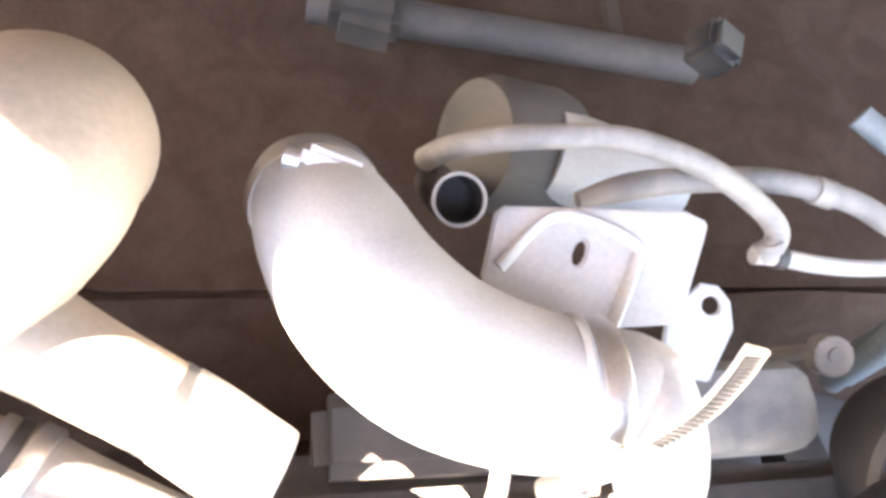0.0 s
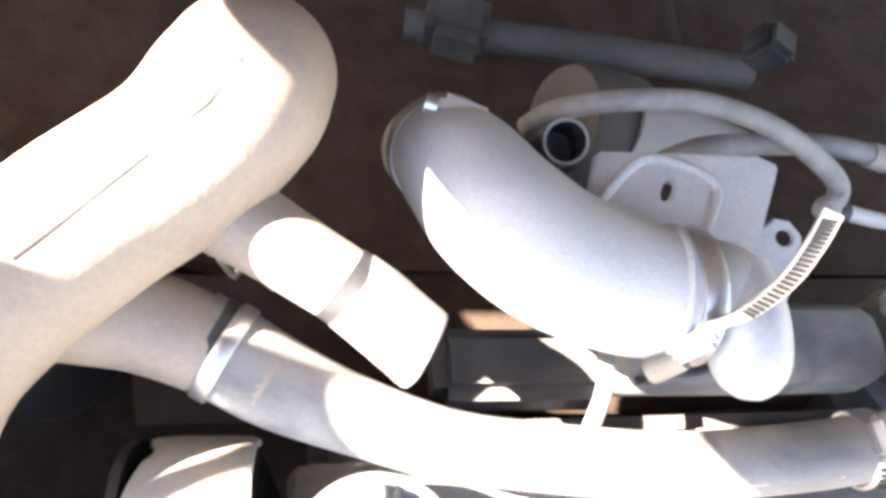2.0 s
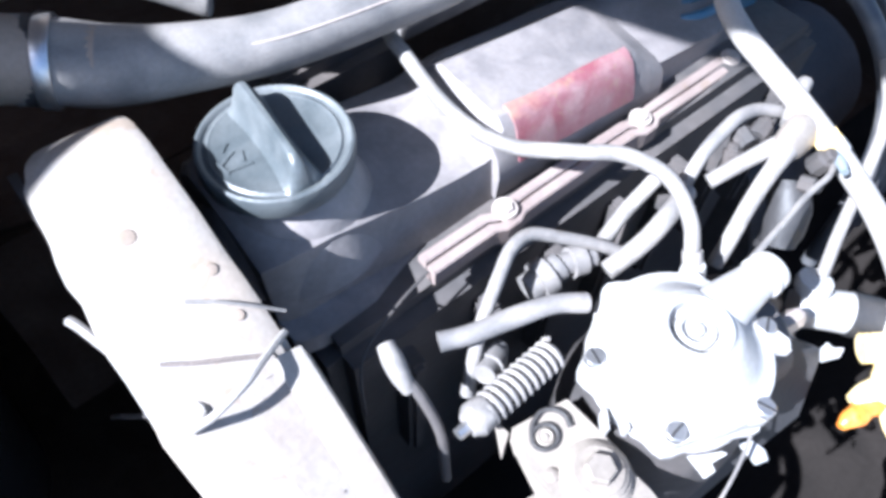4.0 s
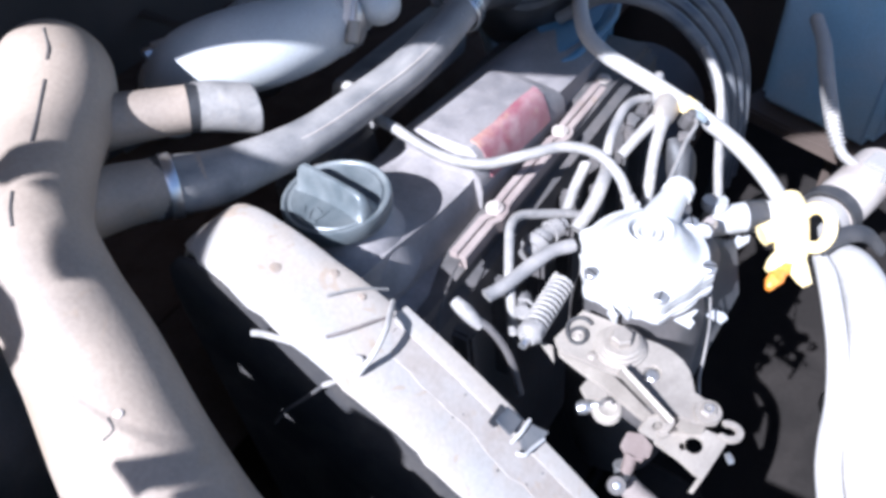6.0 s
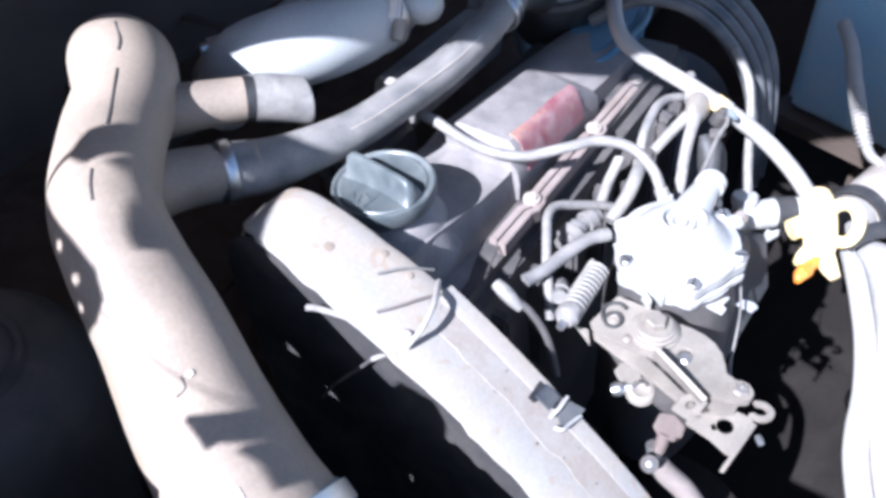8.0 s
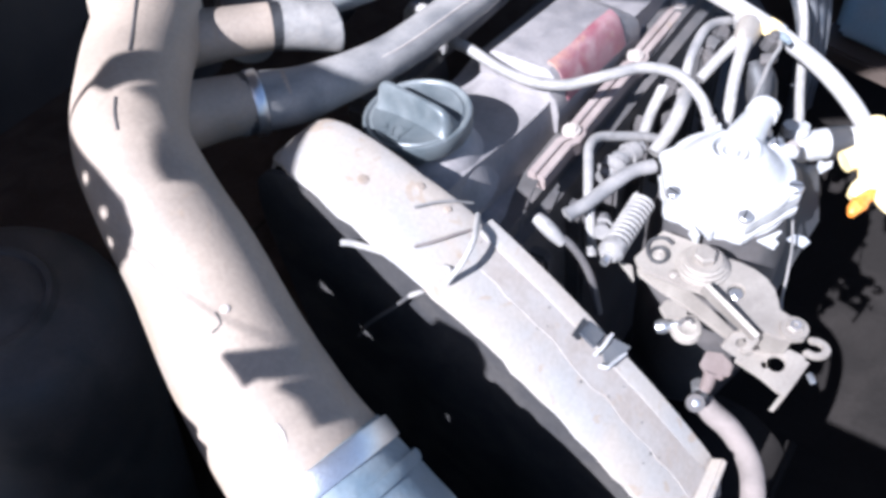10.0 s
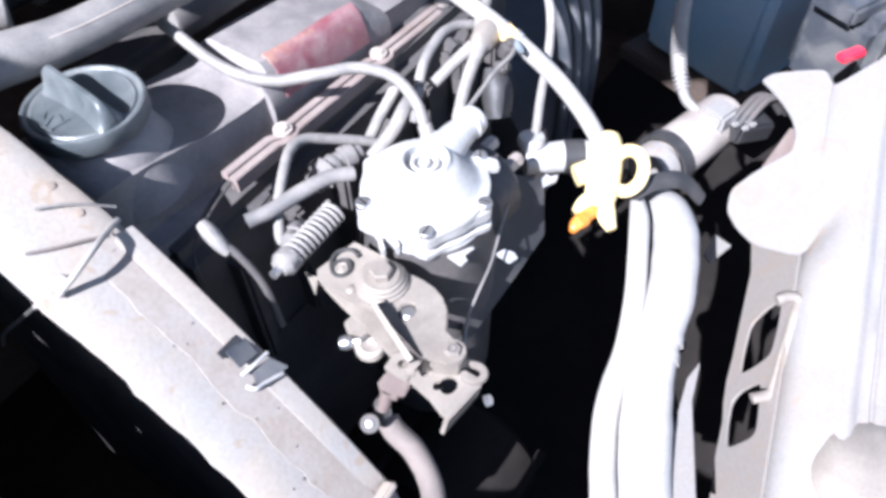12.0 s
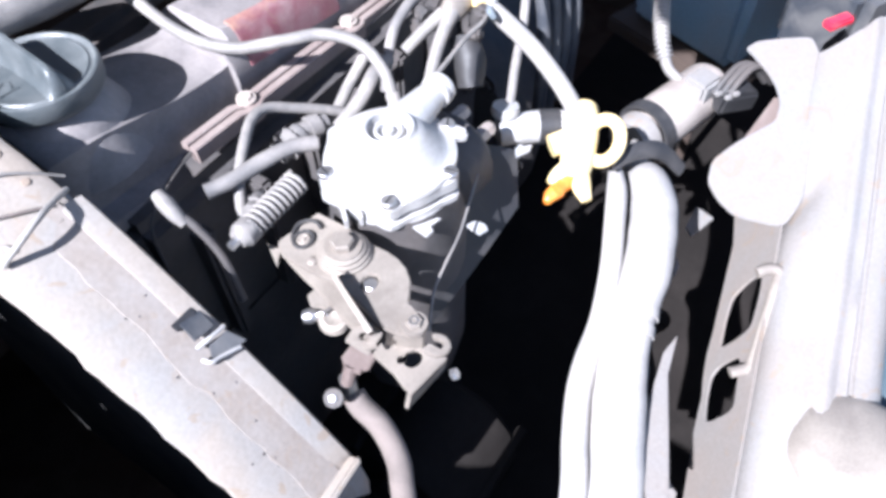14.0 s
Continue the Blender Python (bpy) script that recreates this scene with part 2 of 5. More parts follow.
def block(size, m=Matrix(), bevel=0.002, bm=None, segments=2):
    """A bevelled box centred on m."""
    box = bmesh.new()
    bmesh.ops.create_cube(box, size=1, matrix=Matrix.Diagonal((*size, 1)))
    if bevel:
        bmesh.ops.bevel(box, geom=list(box.edges), offset=bevel, segments=segments, affect="EDGES", clamp_overlap=True)
    bmesh.ops.transform(box, matrix=m, verts=box.verts)
    return join(bm, box)


def loft(sections, bm=None, close=True):
    """Skin over equal rows of points."""
    bm = bm or bmesh.new()
    rows = [[bm.verts.new(p) for p in row] for row in sections]
    n = len(rows[0])
    for a, b in zip(rows, rows[1:]):
        for k in range(n if close else n - 1):
            bm.faces.new((a[k], a[(k + 1) % n], b[(k + 1) % n], b[k]))
    if close:
        bm.faces.new(rows[0][::-1])
        bm.faces.new(rows[-1])
    return bm


def sheet(rows, drop):
    """A sheet of some thickness over open rows of points; drop leads from its upper to its lower face."""
    return loft([[Vector(p) for p in row] + [Vector(p) + drop for p in reversed(row)] for row in rows])


def roughen(bm, size, scale):
    """Uneven cast or worn surface."""
    for v in bm.verts:
        v.co += Vector((noise.noise(v.co * scale), noise.noise(v.co * scale + Vector((7, 3, 1))), noise.noise(v.co * scale + Vector((2, 9, 5))))) * size
    return bm


def bmesh_moved(bm, by):
    bmesh.ops.translate(bm, verts=bm.verts, vec=by)
    return bm


def hex_bolt(at, axis, r, parent, label="", washer=True, spin=0.0, mat=None):
    m = axis_matrix(at, axis, spin)
    bm = lathe([(r, 0), (r, 0.62 * r), (0.86 * r, 0.78 * r), (0, 0.78 * r)], m, 6)
    b = part("bolt", bm, mat or STEEL, parent, label, 20)
    if washer:
        part("washer", lathe([(0.6 * r, -0.0015), (1.55 * r, -0.0015), (1.6 * r, 0.0), (1.5 * r, 0.0015), (0.6 * r, 0.0015)], m, 20), mat or STEEL, b)
    return b


def hose_clamp(at, axis, r, spin, label, width=0.012, group="hose clamps", big=1.0, slots=0.0, worm=True):
    """A worm-drive clamp: slotted band, housing and screw."""
    m = axis_matrix(at, axis, spin)
    c = thing("hose_clamp", at, label, "hose clamp", group)
    w = width / 2
    band = lathe([(r, -w), (r + 0.0012, -w), (r + 0.0016, -w * 0.8), (r + 0.0016, w * 0.8), (r + 0.0012, w), (r, w), (r, -w)], m, 40)
    band_ob = part("band", band, STEEL, c)
    if slots:
        me = finish(block((0.0008, 0.0012, width * 0.6), Matrix(), 0), "thread_slot", BLACK)
        for k in range(16):
            s = new("thread_slot", me)
            s.parent = band_ob
            s.matrix_local = Matrix.Translation(-Vector(at)) @ m @ Matrix.Rotation(2 * math.pi * (k / 38 + slots), 4, "Z") @ pose(r + 0.0018, 0, 0)
    if not worm:
        return c
    part("housing", block((0.011 * big, 0.02 * big, width * 1.1), m @ pose(r + 0.005 * big, 0, 0), 0.0035 * big), STEEL, c)
    axis2 = m.to_3x3() @ Vector((0, 1, 0))
    head = m @ Vector((r + 0.006 * big, 0.011 * big, 0))
    screw = lathe([(0.0055 * big, 0), (0.0055 * big, 0.004), (0.0045 * big, 0.006), (0, 0.006)], axis_matrix(head, axis2), 12)
    part("screw", screw, STEEL, c, "slotted clamp screw")
    return c

# ---- large structure ----
bm = bmesh.new()
bmesh.ops.create_grid(bm, x_segments=8, y_segments=8, size=400)
solid("ground", bm, EARTH, "dry brown earth under the car", "ground", kind="structure")
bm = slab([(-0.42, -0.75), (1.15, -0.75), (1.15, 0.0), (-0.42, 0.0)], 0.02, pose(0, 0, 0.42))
solid("floor", bm, SHADE_BLACK, "near-black undertray below the engine, coloured for the bay's shade", "undertray", kind="structure")
solid("floor_rear", roughen(slab([(-0.42, 0.001), (1.15, 0.001), (1.15, 0.60), (-0.42, 0.60)], 0.02, pose(0, 0, 0.42)), 0.002, 12), HAZE_BROWN, "rear undertray below the firewall, brown for the haze above it", "undertray", kind="structure")
solid("wall_firewall", roughen(block((1.6, 0.03, 0.66), pose(0.36, 0.62, 0.72), 0.01), 0.002, 9), WALL, "dark dusty firewall behind the engine", "firewall", kind="structure")
solid("wall_belt_side", block((0.03, 1.36, 0.5), pose(-0.44, -0.07, 0.66), 0.01), WALL, "dark inner wing beside the belt end", "inner wing", kind="structure")
# added out of view: a wall and blocks that keep sun off the bay
solid("added_shade_wall", roughen(block((0.02, 0.79, 0.60), pose(-0.245, -0.305, 0.72), 0.008), 0.002, 15), MATT_BLACK, "unseen black wall added to shade the bay floor", "inner wing", kind="structure")
bm = block((0.018, 0.13, 0.12), pose(-0.247, 0.03, 1.035), 0.008, block((0.018, 0.07, 0.06), pose(-0.247, -0.065, 1.008), 0.008))
solid("added_shade_rise", roughen(block((0.018, 0.07, 0.12), pose(-0.247, 0.066, 1.068), 0.008, bm), 0.002, 15), MATT_BLACK, "unseen black blocks added to stop stray sun on the belt cover's plate", "inner wing", kind="structure")
solid("wall_gearbox_side", block((0.03, 1.36, 0.5), pose(1.16, -0.07, 0.66), 0.01), WALL, "dark inner wing beside the gearbox end", "inner wing", kind="structure")
solid("wall_front", block((1.6, 0.03, 0.36), pose(0.36, -0.76, 0.6), 0.01), WALL, "dark lower front panel of the engine bay", "front panel", kind="structure")

# added background ledge and apron, coloured for the haze there
bm = slab([(0.0, 0.215), (1.1, 0.215), (1.1, 0.61), (-0.3, 0.61), (-0.3, 0.30)], 0.03, pose(0, 0, 0.80), 0.006)
solid("bulkhead_ledge", roughen(bm, 0.003, 22), HAZE_BROWN, "added ledge below the firewall, brown for the haze behind the engine", "bulkhead ledge", kind="structure")

apron = sheet([[(x, 0.214, 0.805), (x, 0.190, 0.785), (x, 0.160, 0.750), (x, 0.130, 0.715)] for x in np.linspace(-0.07, 1.05, 30)], Vector((0, -0.002, -0.006)))
solid("ledge_apron", roughen(apron, 0.003, 22), HAZE_BROWN, "added apron from the ledge to the engine, brown for the haze", "bulkhead apron", kind="structure")

# the propped bonnet, out of view, hinged along the firewall; its side edge throws the long diagonal shade
RAISE = radians(38)
bonnet = thing("bonnet", (0.4, 0.75, 1.0), "raised dark bonnet hinged above the firewall", "bonnet", kind="structure")
hinge = Matrix.Translation((-0.183, 0.75, 1.0)) @ Matrix.Rotation(-RAISE, 4, "X")
# the stepped left edge is cut to place shade on ledge and blue box
skin = slab([(-0.6, 0), (1.33, 0), (1.42, -1.22), (-0.180, -1.22), (-0.178, -1.165), (-0.165, -1.135), (-0.112, -1.110), (-0.0878, -0.8536), (-0.0989, -0.6343), (-0.6, -0.6343)], 0.012, hinge, 0.003)
part("skin", skin, WALL, bonnet)
for x in (0.35, 0.75, 1.15):
    part("stiffener", block((0.06, 0.9, 0.015), hinge @ pose(x, -0.5, -0.022), 0.004), WALL, bonnet)

# plates added out of view above the wing; their cut outlines throw the notched shadows on the duct
upright = Matrix.Translation((-0.405, 0, 0)) @ Matrix(((0, 0, 1, 0), (1, 0, 0, 0), (0, 1, 0, 0), (0, 0, 0, 1)))
arm = thing("shadow_plate", (-0.405, 0.1, 0.9), "unseen perforated plate added to cast the holed shadow on the duct", "hinge arm", "hinge arms", "structure")
part("perforated_plate", slab([(0.26, 0.9), (0.26, 1.345), (0.17, 1.36), (0.155, 1.386), (0.1355, 1.3912), (0.1325, 1.430), (0.1387, 1.4469), (0.1366, 1.4534), (0.135, 1.4587), (0.127, 1.487), (0.094, 1.483), (0.097, 1.459), (0.111, 1.450), (0.116, 1.439), (0.1173, 1.4272), (0.129, 1.4268), (0.1325, 1.391), (0.0898, 1.3765), (0.0676, 1.3651), (0.056, 1.3484), (0.0559, 1.3337), (0.0661, 1.3153), (0.085, 1.25), (0.12, 0.9)], 0.004, upright, 0, [(0.0982, 1.3678, 0.0032, 0.0060), (0.0778, 1.3526, 0.0035, 0.0060), (0.0711, 1.3341, 0.003, 0.0055)]), WALL, arm)
arm = thing("shadow_plate", (-0.405, 0.0, 1.15), "unseen forked plate added to cast the pronged shadow on the duct", "hinge arm", "hinge arms", "structure")
part("forked_plate", slab([(-0.0104, 1.2973), (-0.0275, 1.3094), (-0.034, 1.320), (-0.060, 1.318), (-0.066, 1.300), (-0.0632, 1.282), (-0.0597, 1.2776), (-0.0466, 1.2877), (-0.0366, 1.2912), (-0.0439, 1.2971), (-0.0418, 1.2995), (-0.029, 1.2927), (-0.0269, 1.2861), (-0.0201, 1.2912)], 0.004, upright @ pose(0, 0, 0.005)), WALL, arm)

# added strip that shades the back of the belt cover
part("cover_shade_strip", slab([(0.0545, 1.3975), (0.0660, 1.4135), (0.0840, 1.4375), (0.0960, 1.4610), (0.1000, 1.4585), (0.1120, 1.4500), (0.1130, 1.4390), (0.1020, 1.4360), (0.0945, 1.4345), (0.0835, 1.4160), (0.0705, 1.4005), (0.0615, 1.3925)], 0.004, upright @ pose(0, 0, -0.005)), WALL, arm)
part("stay_wire", sweep([(-0.405, -0.03, 1.312), (-0.405, 0.02, 1.325), (-0.405, 0.062, 1.342)], 0.0004, steps=3, seg=6), WALL, arm)

# ---- engine ----
engine = thing("engine_block", (0.25, 0.02, 0.44), "black oily engine block under the cam cover", "engine")
bm = block((0.42, 0.17, 0.30), pose(0.27, 0.03, 0.62), 0.012)
part("crankcase", roughen(bm, 0.003, 25), SOOT, engine)
bm = block((0.42, 0.15, 0.15), pose(0.27, 0.012, 0.84), 0.01)
part("cylinder_head", roughen(bm, 0.002, 30), SOOT, engine)
for k in range(7):
    part("casting_rib", block((0.012, 0.02, 0.12), pose(0.10 + 0.055 * k, -0.068, 0.83), 0.003), SOOT, engine)
gearbox = thing("gearbox", (0.72, 0.05, 0.44), "black oily gearbox housing beside the engine", "gearbox")
bm = lathe([(0.0, 0), (0.15, 0), (0.16, 0.03), (0.15, 0.06), (0.10, 0.2), (0.09, 0.3), (0.0, 0.3)], axis_matrix((0.5, 0.05, 0.62), (1, 0, 0)), 32)
part("bellhousing", roughen(bm, 0.003, 20), SOOT, gearbox)
for k in range(8):
    a = radians(45 * k)
    hex_bolt((0.50, 0.05 + 0.145 * math.cos(a), 0.62 + 0.145 * math.sin(a)), (-1, 0, 0), 0.008, gearbox, mat=SOOT)


def tilt(x):
    """The cam cover falls slightly towards the gearbox end."""
    return -0.11 * (x - 0.16)


cam_cover = thing("cam_cover", (0.22, 0.0, 0.92), "dusty grey cam cover with a red raised rib", "cam cover")
profile = [(-0.046, 0.90), (-0.043, 0.908), (-0.0310, 0.912), (-0.0285, 0.9300), (-0.0265, 0.9545), (0.0, 0.9625), (0.022, 0.968), (0.042, 0.966), (0.055, 0.955), (0.06, 0.94), (0.06, 0.92)]
sections = []
for x, s, dip in ((0.052, 0.9, 0), (0.056, 0.97, 0), (0.064, 1.0, 0), (0.09, 1.0, 0), (0.105, 1, 0.004), (0.12, 1.0, 0.008), (0.13, 1, 0.012), (0.145, 1, 0.0145), (0.165, 1, 0.015), (0.185, 1, 0.014), (0.195, 1, 0.009), (0.205, 1.0, 0.004), (0.22, 1, 0), (0.28, 1.0, 0), (0.36, 1.0, 0), (0.415, 1.0, 0), (0.425, 0.96, 0), (0.43, 0.88, 0)):
    # a shallow pocket beside the filler neck
    sections.append([(x, 0.004 + (y - 0.004) * s, 0.92 + (z - 0.92) * s + tilt(x) - dip * max(0.0, min(1.0, (z - 0.950) / 0.010))) for y, z in profile])
part("shell", roughen(loft(sections), 0.0006, 60), COVER, cam_cover)
part("filler_neck", lathe([(0.050, -0.03), (0.044, -0.012), (0.038, 0.0), (0.034, 0.008), (0.029, 0.012), (0.029, 0.018)], pose(0.0885, 0.0135, 0.964), 40), COVER, cam_cover)
# the raised rib: pale top, red side
rib = []
for x, s in ((0.190, 0.0), (0.197, 1.0), (0.25, 1.0), (0.302, 1.0), (0.314, 0.6), (0.330, 0.0)):
    d = tilt(x)
    rib.append([(x, -0.0335, 0.938 + d), (x, -0.0328, 0.943 + d), (x, -0.0308, 0.9515 + 0.002 * s + d), (x, -0.0258, 0.9555 + 0.0112 * s + d), (x, -0.0205, 0.957 + 0.0145 * s + d), (x, 0.026, 0.966 + 0.0085 * s + d), (x, 0.036, 0.966 + 0.001 * s + d), (x, 0.036, 0.94 + d), (x, -0.0325, 0.92 + d)])
rib_ob = part("raised_rib", loft(rib), COVER, cam_cover)
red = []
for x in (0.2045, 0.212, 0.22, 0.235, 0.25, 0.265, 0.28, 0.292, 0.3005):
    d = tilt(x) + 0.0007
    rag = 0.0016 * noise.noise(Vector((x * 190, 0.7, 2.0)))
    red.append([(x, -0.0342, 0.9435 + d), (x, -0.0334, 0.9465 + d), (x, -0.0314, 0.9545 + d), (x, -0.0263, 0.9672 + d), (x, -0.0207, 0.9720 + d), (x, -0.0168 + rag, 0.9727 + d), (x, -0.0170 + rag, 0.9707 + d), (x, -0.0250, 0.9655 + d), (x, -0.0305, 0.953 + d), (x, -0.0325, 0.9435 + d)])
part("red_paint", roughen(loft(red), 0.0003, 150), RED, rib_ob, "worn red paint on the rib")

# sealing rail with its bolts along the pump side
rail = thing("cover_rail", (0.25, -0.05, 0.93), "pale grooved metal rail bolted along the cam cover", "rail")
for dy, dz, w, deep in ((0.0, 0.0, 0.0062, 0.006), (-0.0072, -0.0008, 0.0064, 0.012)):
    sec = []
    for x in (0.1225, 0.145, 0.165, 0.171, 0.176, 0.181, 0.187, 0.20, 0.25, 0.284, 0.290, 0.295, 0.301, 0.307, 0.35, 0.42):
        near = min(abs(x - 0.1765), abs(x - 0.2955))
        jog = -0.0032 * max(0.0, min(1.0, (0.0115 - near) / 0.006))
        y, z = -0.0508 + 0.05 * (x - 0.1225) + dy + jog, 0.9375 + 0.9 * tilt(x) + dz
        sec.append([(x, y - w / 2, z - deep), (x, y + w / 2, z - deep), (x, y + w / 2, z - 0.0008), (x, y + w / 2 - 0.0008, z), (x, y - w / 2 + 0.0008, z), (x, y - w / 2, z - 0.0008)])
    part("strip", roughen(loft(sec), 0.0004, 90), RAIL, rail)
part("groove_floor", loft([[(x, -0.0558 + 0.05 * (x - 0.1225), 0.9335 + 0.9 * tilt(x)), (x, -0.0520 + 0.05 * (x - 0.1225), 0.9335 + 0.9 * tilt(x)), (x, -0.0520 + 0.05 * (x - 0.1225), 0.9285 + 0.9 * tilt(x)), (x, -0.0558 + 0.05 * (x - 0.1225), 0.9285 + 0.9 * tilt(x))] for x in (0.124, 0.25, 0.419)]), SOOT, rail)
for x in (0.178, 0.2955, 0.395):
    hex_bolt((x, -0.0540 + 0.05 * (x - 0.1225), 0.9382 + 0.9 * tilt(x)), (0, -0.1, 1), 0.0044, rail, mat=BROWN, spin=20 * x * 50)
solid("rail_wire", sweep([(0.124, -0.0555, 0.936), (0.10, -0.0605, 0.934), (0.075, -0.0685, 0.930), (0.0655, -0.076, 0.922), (0.060, -0.086, 0.905)], 0.0008, seg=8), IRON, "thin dusty wire running off the rail's end", "wire")

# oil filler cap
cap = thing("oil_filler_cap", (0.0885, 0.0135, 0.973), "dark dusty plastic oil filler cap with a grip bar", "oil cap")
m = pose(0.0885, 0.0135, 0.974)
part("rim", lathe([(0.0, 0.004), (0.030, 0.004), (0.0345, 0.0065), (0.0362, 0.0095), (0.0366, 0.0180), (0.0360, 0.0202), (0.0348, 0.0208), (0.0336, 0.0203), (0.0326, 0.0188), (0.0312, 0.0186), (0.0300, 0.0196), (0.0288, 0.0190), (0.02, 0.0194), (0.0, 0.0196)], m, 64), CAP, cap)
grip = []
for v in np.linspace(-1, 1, 21):
    w = 0.0092 + 0.0030 * abs(v) ** 2
    h = 0.0175 * (1 - abs(v) ** 9) ** 0.5 * (1 + 0.10 * v) + 0.0006
    y = 0.0318 * v
    grip.append([(a * w, y, 0.0176 + b * h) for a, b in ((-1.0, 0.0), (-0.86, 0.12), (-0.62, 0.30), (-0.46, 0.62), (-0.36, 0.90), (-0.22, 1.0), (0.02, 1.0), (0.16, 0.88), (0.20, 0.70), (0.34, 0.66), (0.46, 0.52), (0.62, 0.2), (0.9, 0.0))])
bm = loft(grip)
bmesh.ops.transform(bm, matrix=m @ Matrix.Rotation(radians(-5), 4, "Z"), verts=bm.verts)
part("grip_bar", bm, CAP, cap, sharp=50)
# moulded oil-can sign, as plain raised strokes
mark = None
for x, y, w, h, a in ((-0.022, 0.004, 0.010, 0.0016, 25), (-0.020, -0.004, 0.012, 0.0016, -10), (-0.0265, 0.0, 0.0016, 0.009, 10), (-0.016, 0.001, 0.0016, 0.007, -20), (-0.020, 0.010, 0.006, 0.0014, 40)):
    mark = block((w, h, 0.0008), m @ pose(x, y, 0.0197, 0, 0, a), 0.0003, mark)
part("moulded_mark", mark, CAP, cap)

# ---- timing belt cover: a curved rim that falls away towards the front ----
belt = thing("timing_belt_cover", (0.02, -0.05, 0.6), "pale dusty timing belt cover with scuffed edges", "belt cover")
arc = [(0.072, 0.96), (0.066, 0.99), (0.055, 1.009), (0.036, 1.017), (0.012, 1.015), (-0.02, 1.004), (-0.06, 0.986), (-0.088, 0.968), (-0.112, 0.950), (-0.137, 0.929), (-0.165, 0.904), (-0.19, 0.8805), (-0.213, 0.856), (-0.231, 0.8335), (-0.237, 0.812)]
arc = [tuple(q) for q in smooth_path(arc, 4)]
rows = []
for i, (y, z) in enumerate(arc):
    a, b = arc[max(i - 1, 0)], arc[min(i + 1, len(arc) - 1)]
    t = Vector((0, b[0] - a[0], b[1] - a[1])).normalized()
    n = t.cross(Vector((1, 0, 0)))
    torn = 0.0022 * noise.noise(Vector((y * 55, 0.3, 0))) + 0.001 * noise.noise(Vector((y * 220, 4.3, 0)))
    x0, x1 = -0.017 + 0.012 * math.exp(-((i - 6) / 5) ** 2) + 0.006 * max(0.0, min(1.0, (y + 0.03) / 0.05)) + torn, 0.040
    p = Vector((0, y, z))
    xs = [(x0, -0.004), (x0 + 0.0008, -0.001), (x0 + 0.003, 0.0), (0.006, 0.0006), (0.026, 0.0), (x1 - 0.003, -0.0005), (x1, -0.002), (x1, -0.005)]
    rows.append([p + Vector((x, 0, 0)) + n * h for x, h in xs])
part("rim", roughen(loft(rows), 0.0005, 120), BELT, belt)
# raised bead on the engine side, from the step downwards
bead = []
for y, z in [q for q in arc if q[0] < -0.0735]:
    bead.append([(0.030, y, z - 0.001), (0.031, y + 0.002, z + 0.0035), (0.034, y + 0.003, z + 0.005), (0.043, y + 0.002, z + 0.0035), (0.045, y, z - 0.004), (0.040, y - 0.004, z - 0.010)])
part("edge_bead", loft(bead), BELT, belt)
# raised wall that closes the channel at its lower end
part("end_wall", roughen(block((0.044, 0.005, 0.016), pose(0.022, -0.2315, 0.838, 48, 0, 4), 0.0015), 0.0004, 120), BELT, belt)
for x, y, r in ((0.0118, -0.0075, 0.0042), (0.031, -0.033, 0.0030), (0.030, -0.052, 0.0026)):
    z = float(np.interp(-y, [-q[0] for q in arc], [q[1] for q in arc]))
    part("oil_spot", lathe([(r, -0.001), (r * 0.8, 0.0006), (0.0, 0.0009)], axis_matrix((x, y, z), (0, -0.35 if y > -0.02 else -0.5, 0.9)), 14), DUCT, belt, "dull grey stain on the cover")
for k in range(15):
    y = -0.085 - 0.14 * random.random()
    z = float(np.interp(-y, [-q[0] for q in arc], [q[1] for q in arc])) + 0.0007
    r = 0.0004 + 0.0007 * random.random() ** 2
    part("grit_speck", lathe([(r, -0.0003), (r * 0.7, r * 0.5), (0.0, r * 0.6)], axis_matrix((0.001 + 0.027 * random.random(), y, z), (0, -0.66, 0.75)), 7), IRON, belt)
mud = []
low = [q for q in arc if q[0] < -0.062]
for i, (y, z) in enumerate(low):
    a, b = low[max(i - 1, 0)], low[min(i + 1, len(low) - 1)]
    n = Vector((0, b[0] - a[0], b[1] - a[1])).normalized().cross(Vector((1, 0, 0)))
    e = 0.003 * noise.noise(Vector((y * 70, 1.3, 0))) + 0.002 * noise.noise(Vector((y * 260, 2.3, 0)))
    x0 = 0.030 - min(0.020, 0.003 + 0.05 * (-0.062 - y) + 0.012 * (i > 1)) + e
    p = Vector((0, y, z))
    mud.append([p + Vector((x, 0, 0)) + n * hh for x, hh in ((x0, -0.001), (x0 + 0.001, 0.0008), (0.024, 0.0009), (0.0325, 0.0008), (0.0330, -0.001))])
part("mud_film", roughen(loft(mud), 0.0002, 300), MUD, belt, "tan dried mud in the cover's channel")
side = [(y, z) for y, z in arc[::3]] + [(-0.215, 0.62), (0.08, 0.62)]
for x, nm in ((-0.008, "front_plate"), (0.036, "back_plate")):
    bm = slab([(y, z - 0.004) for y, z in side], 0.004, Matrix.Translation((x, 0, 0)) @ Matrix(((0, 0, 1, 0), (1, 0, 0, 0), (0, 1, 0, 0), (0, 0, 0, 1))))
    part(nm, bm, MATT_BLACK, belt, "inner plate of the cover, blackened for the duct's shade")
clip = thing("cover_clip", (0.036, -0.14, 0.93), "dull grey spring clip on the belt cover", "clip")
lie = Matrix(((1, 0, 0, 0), (0, 0.78, -0.62, 0), (0, 0.62, 0.78, 0), (0, 0, 0, 1)))
m = Matrix.Translation((0.0335, -0.1455, 0.9235)) @ lie
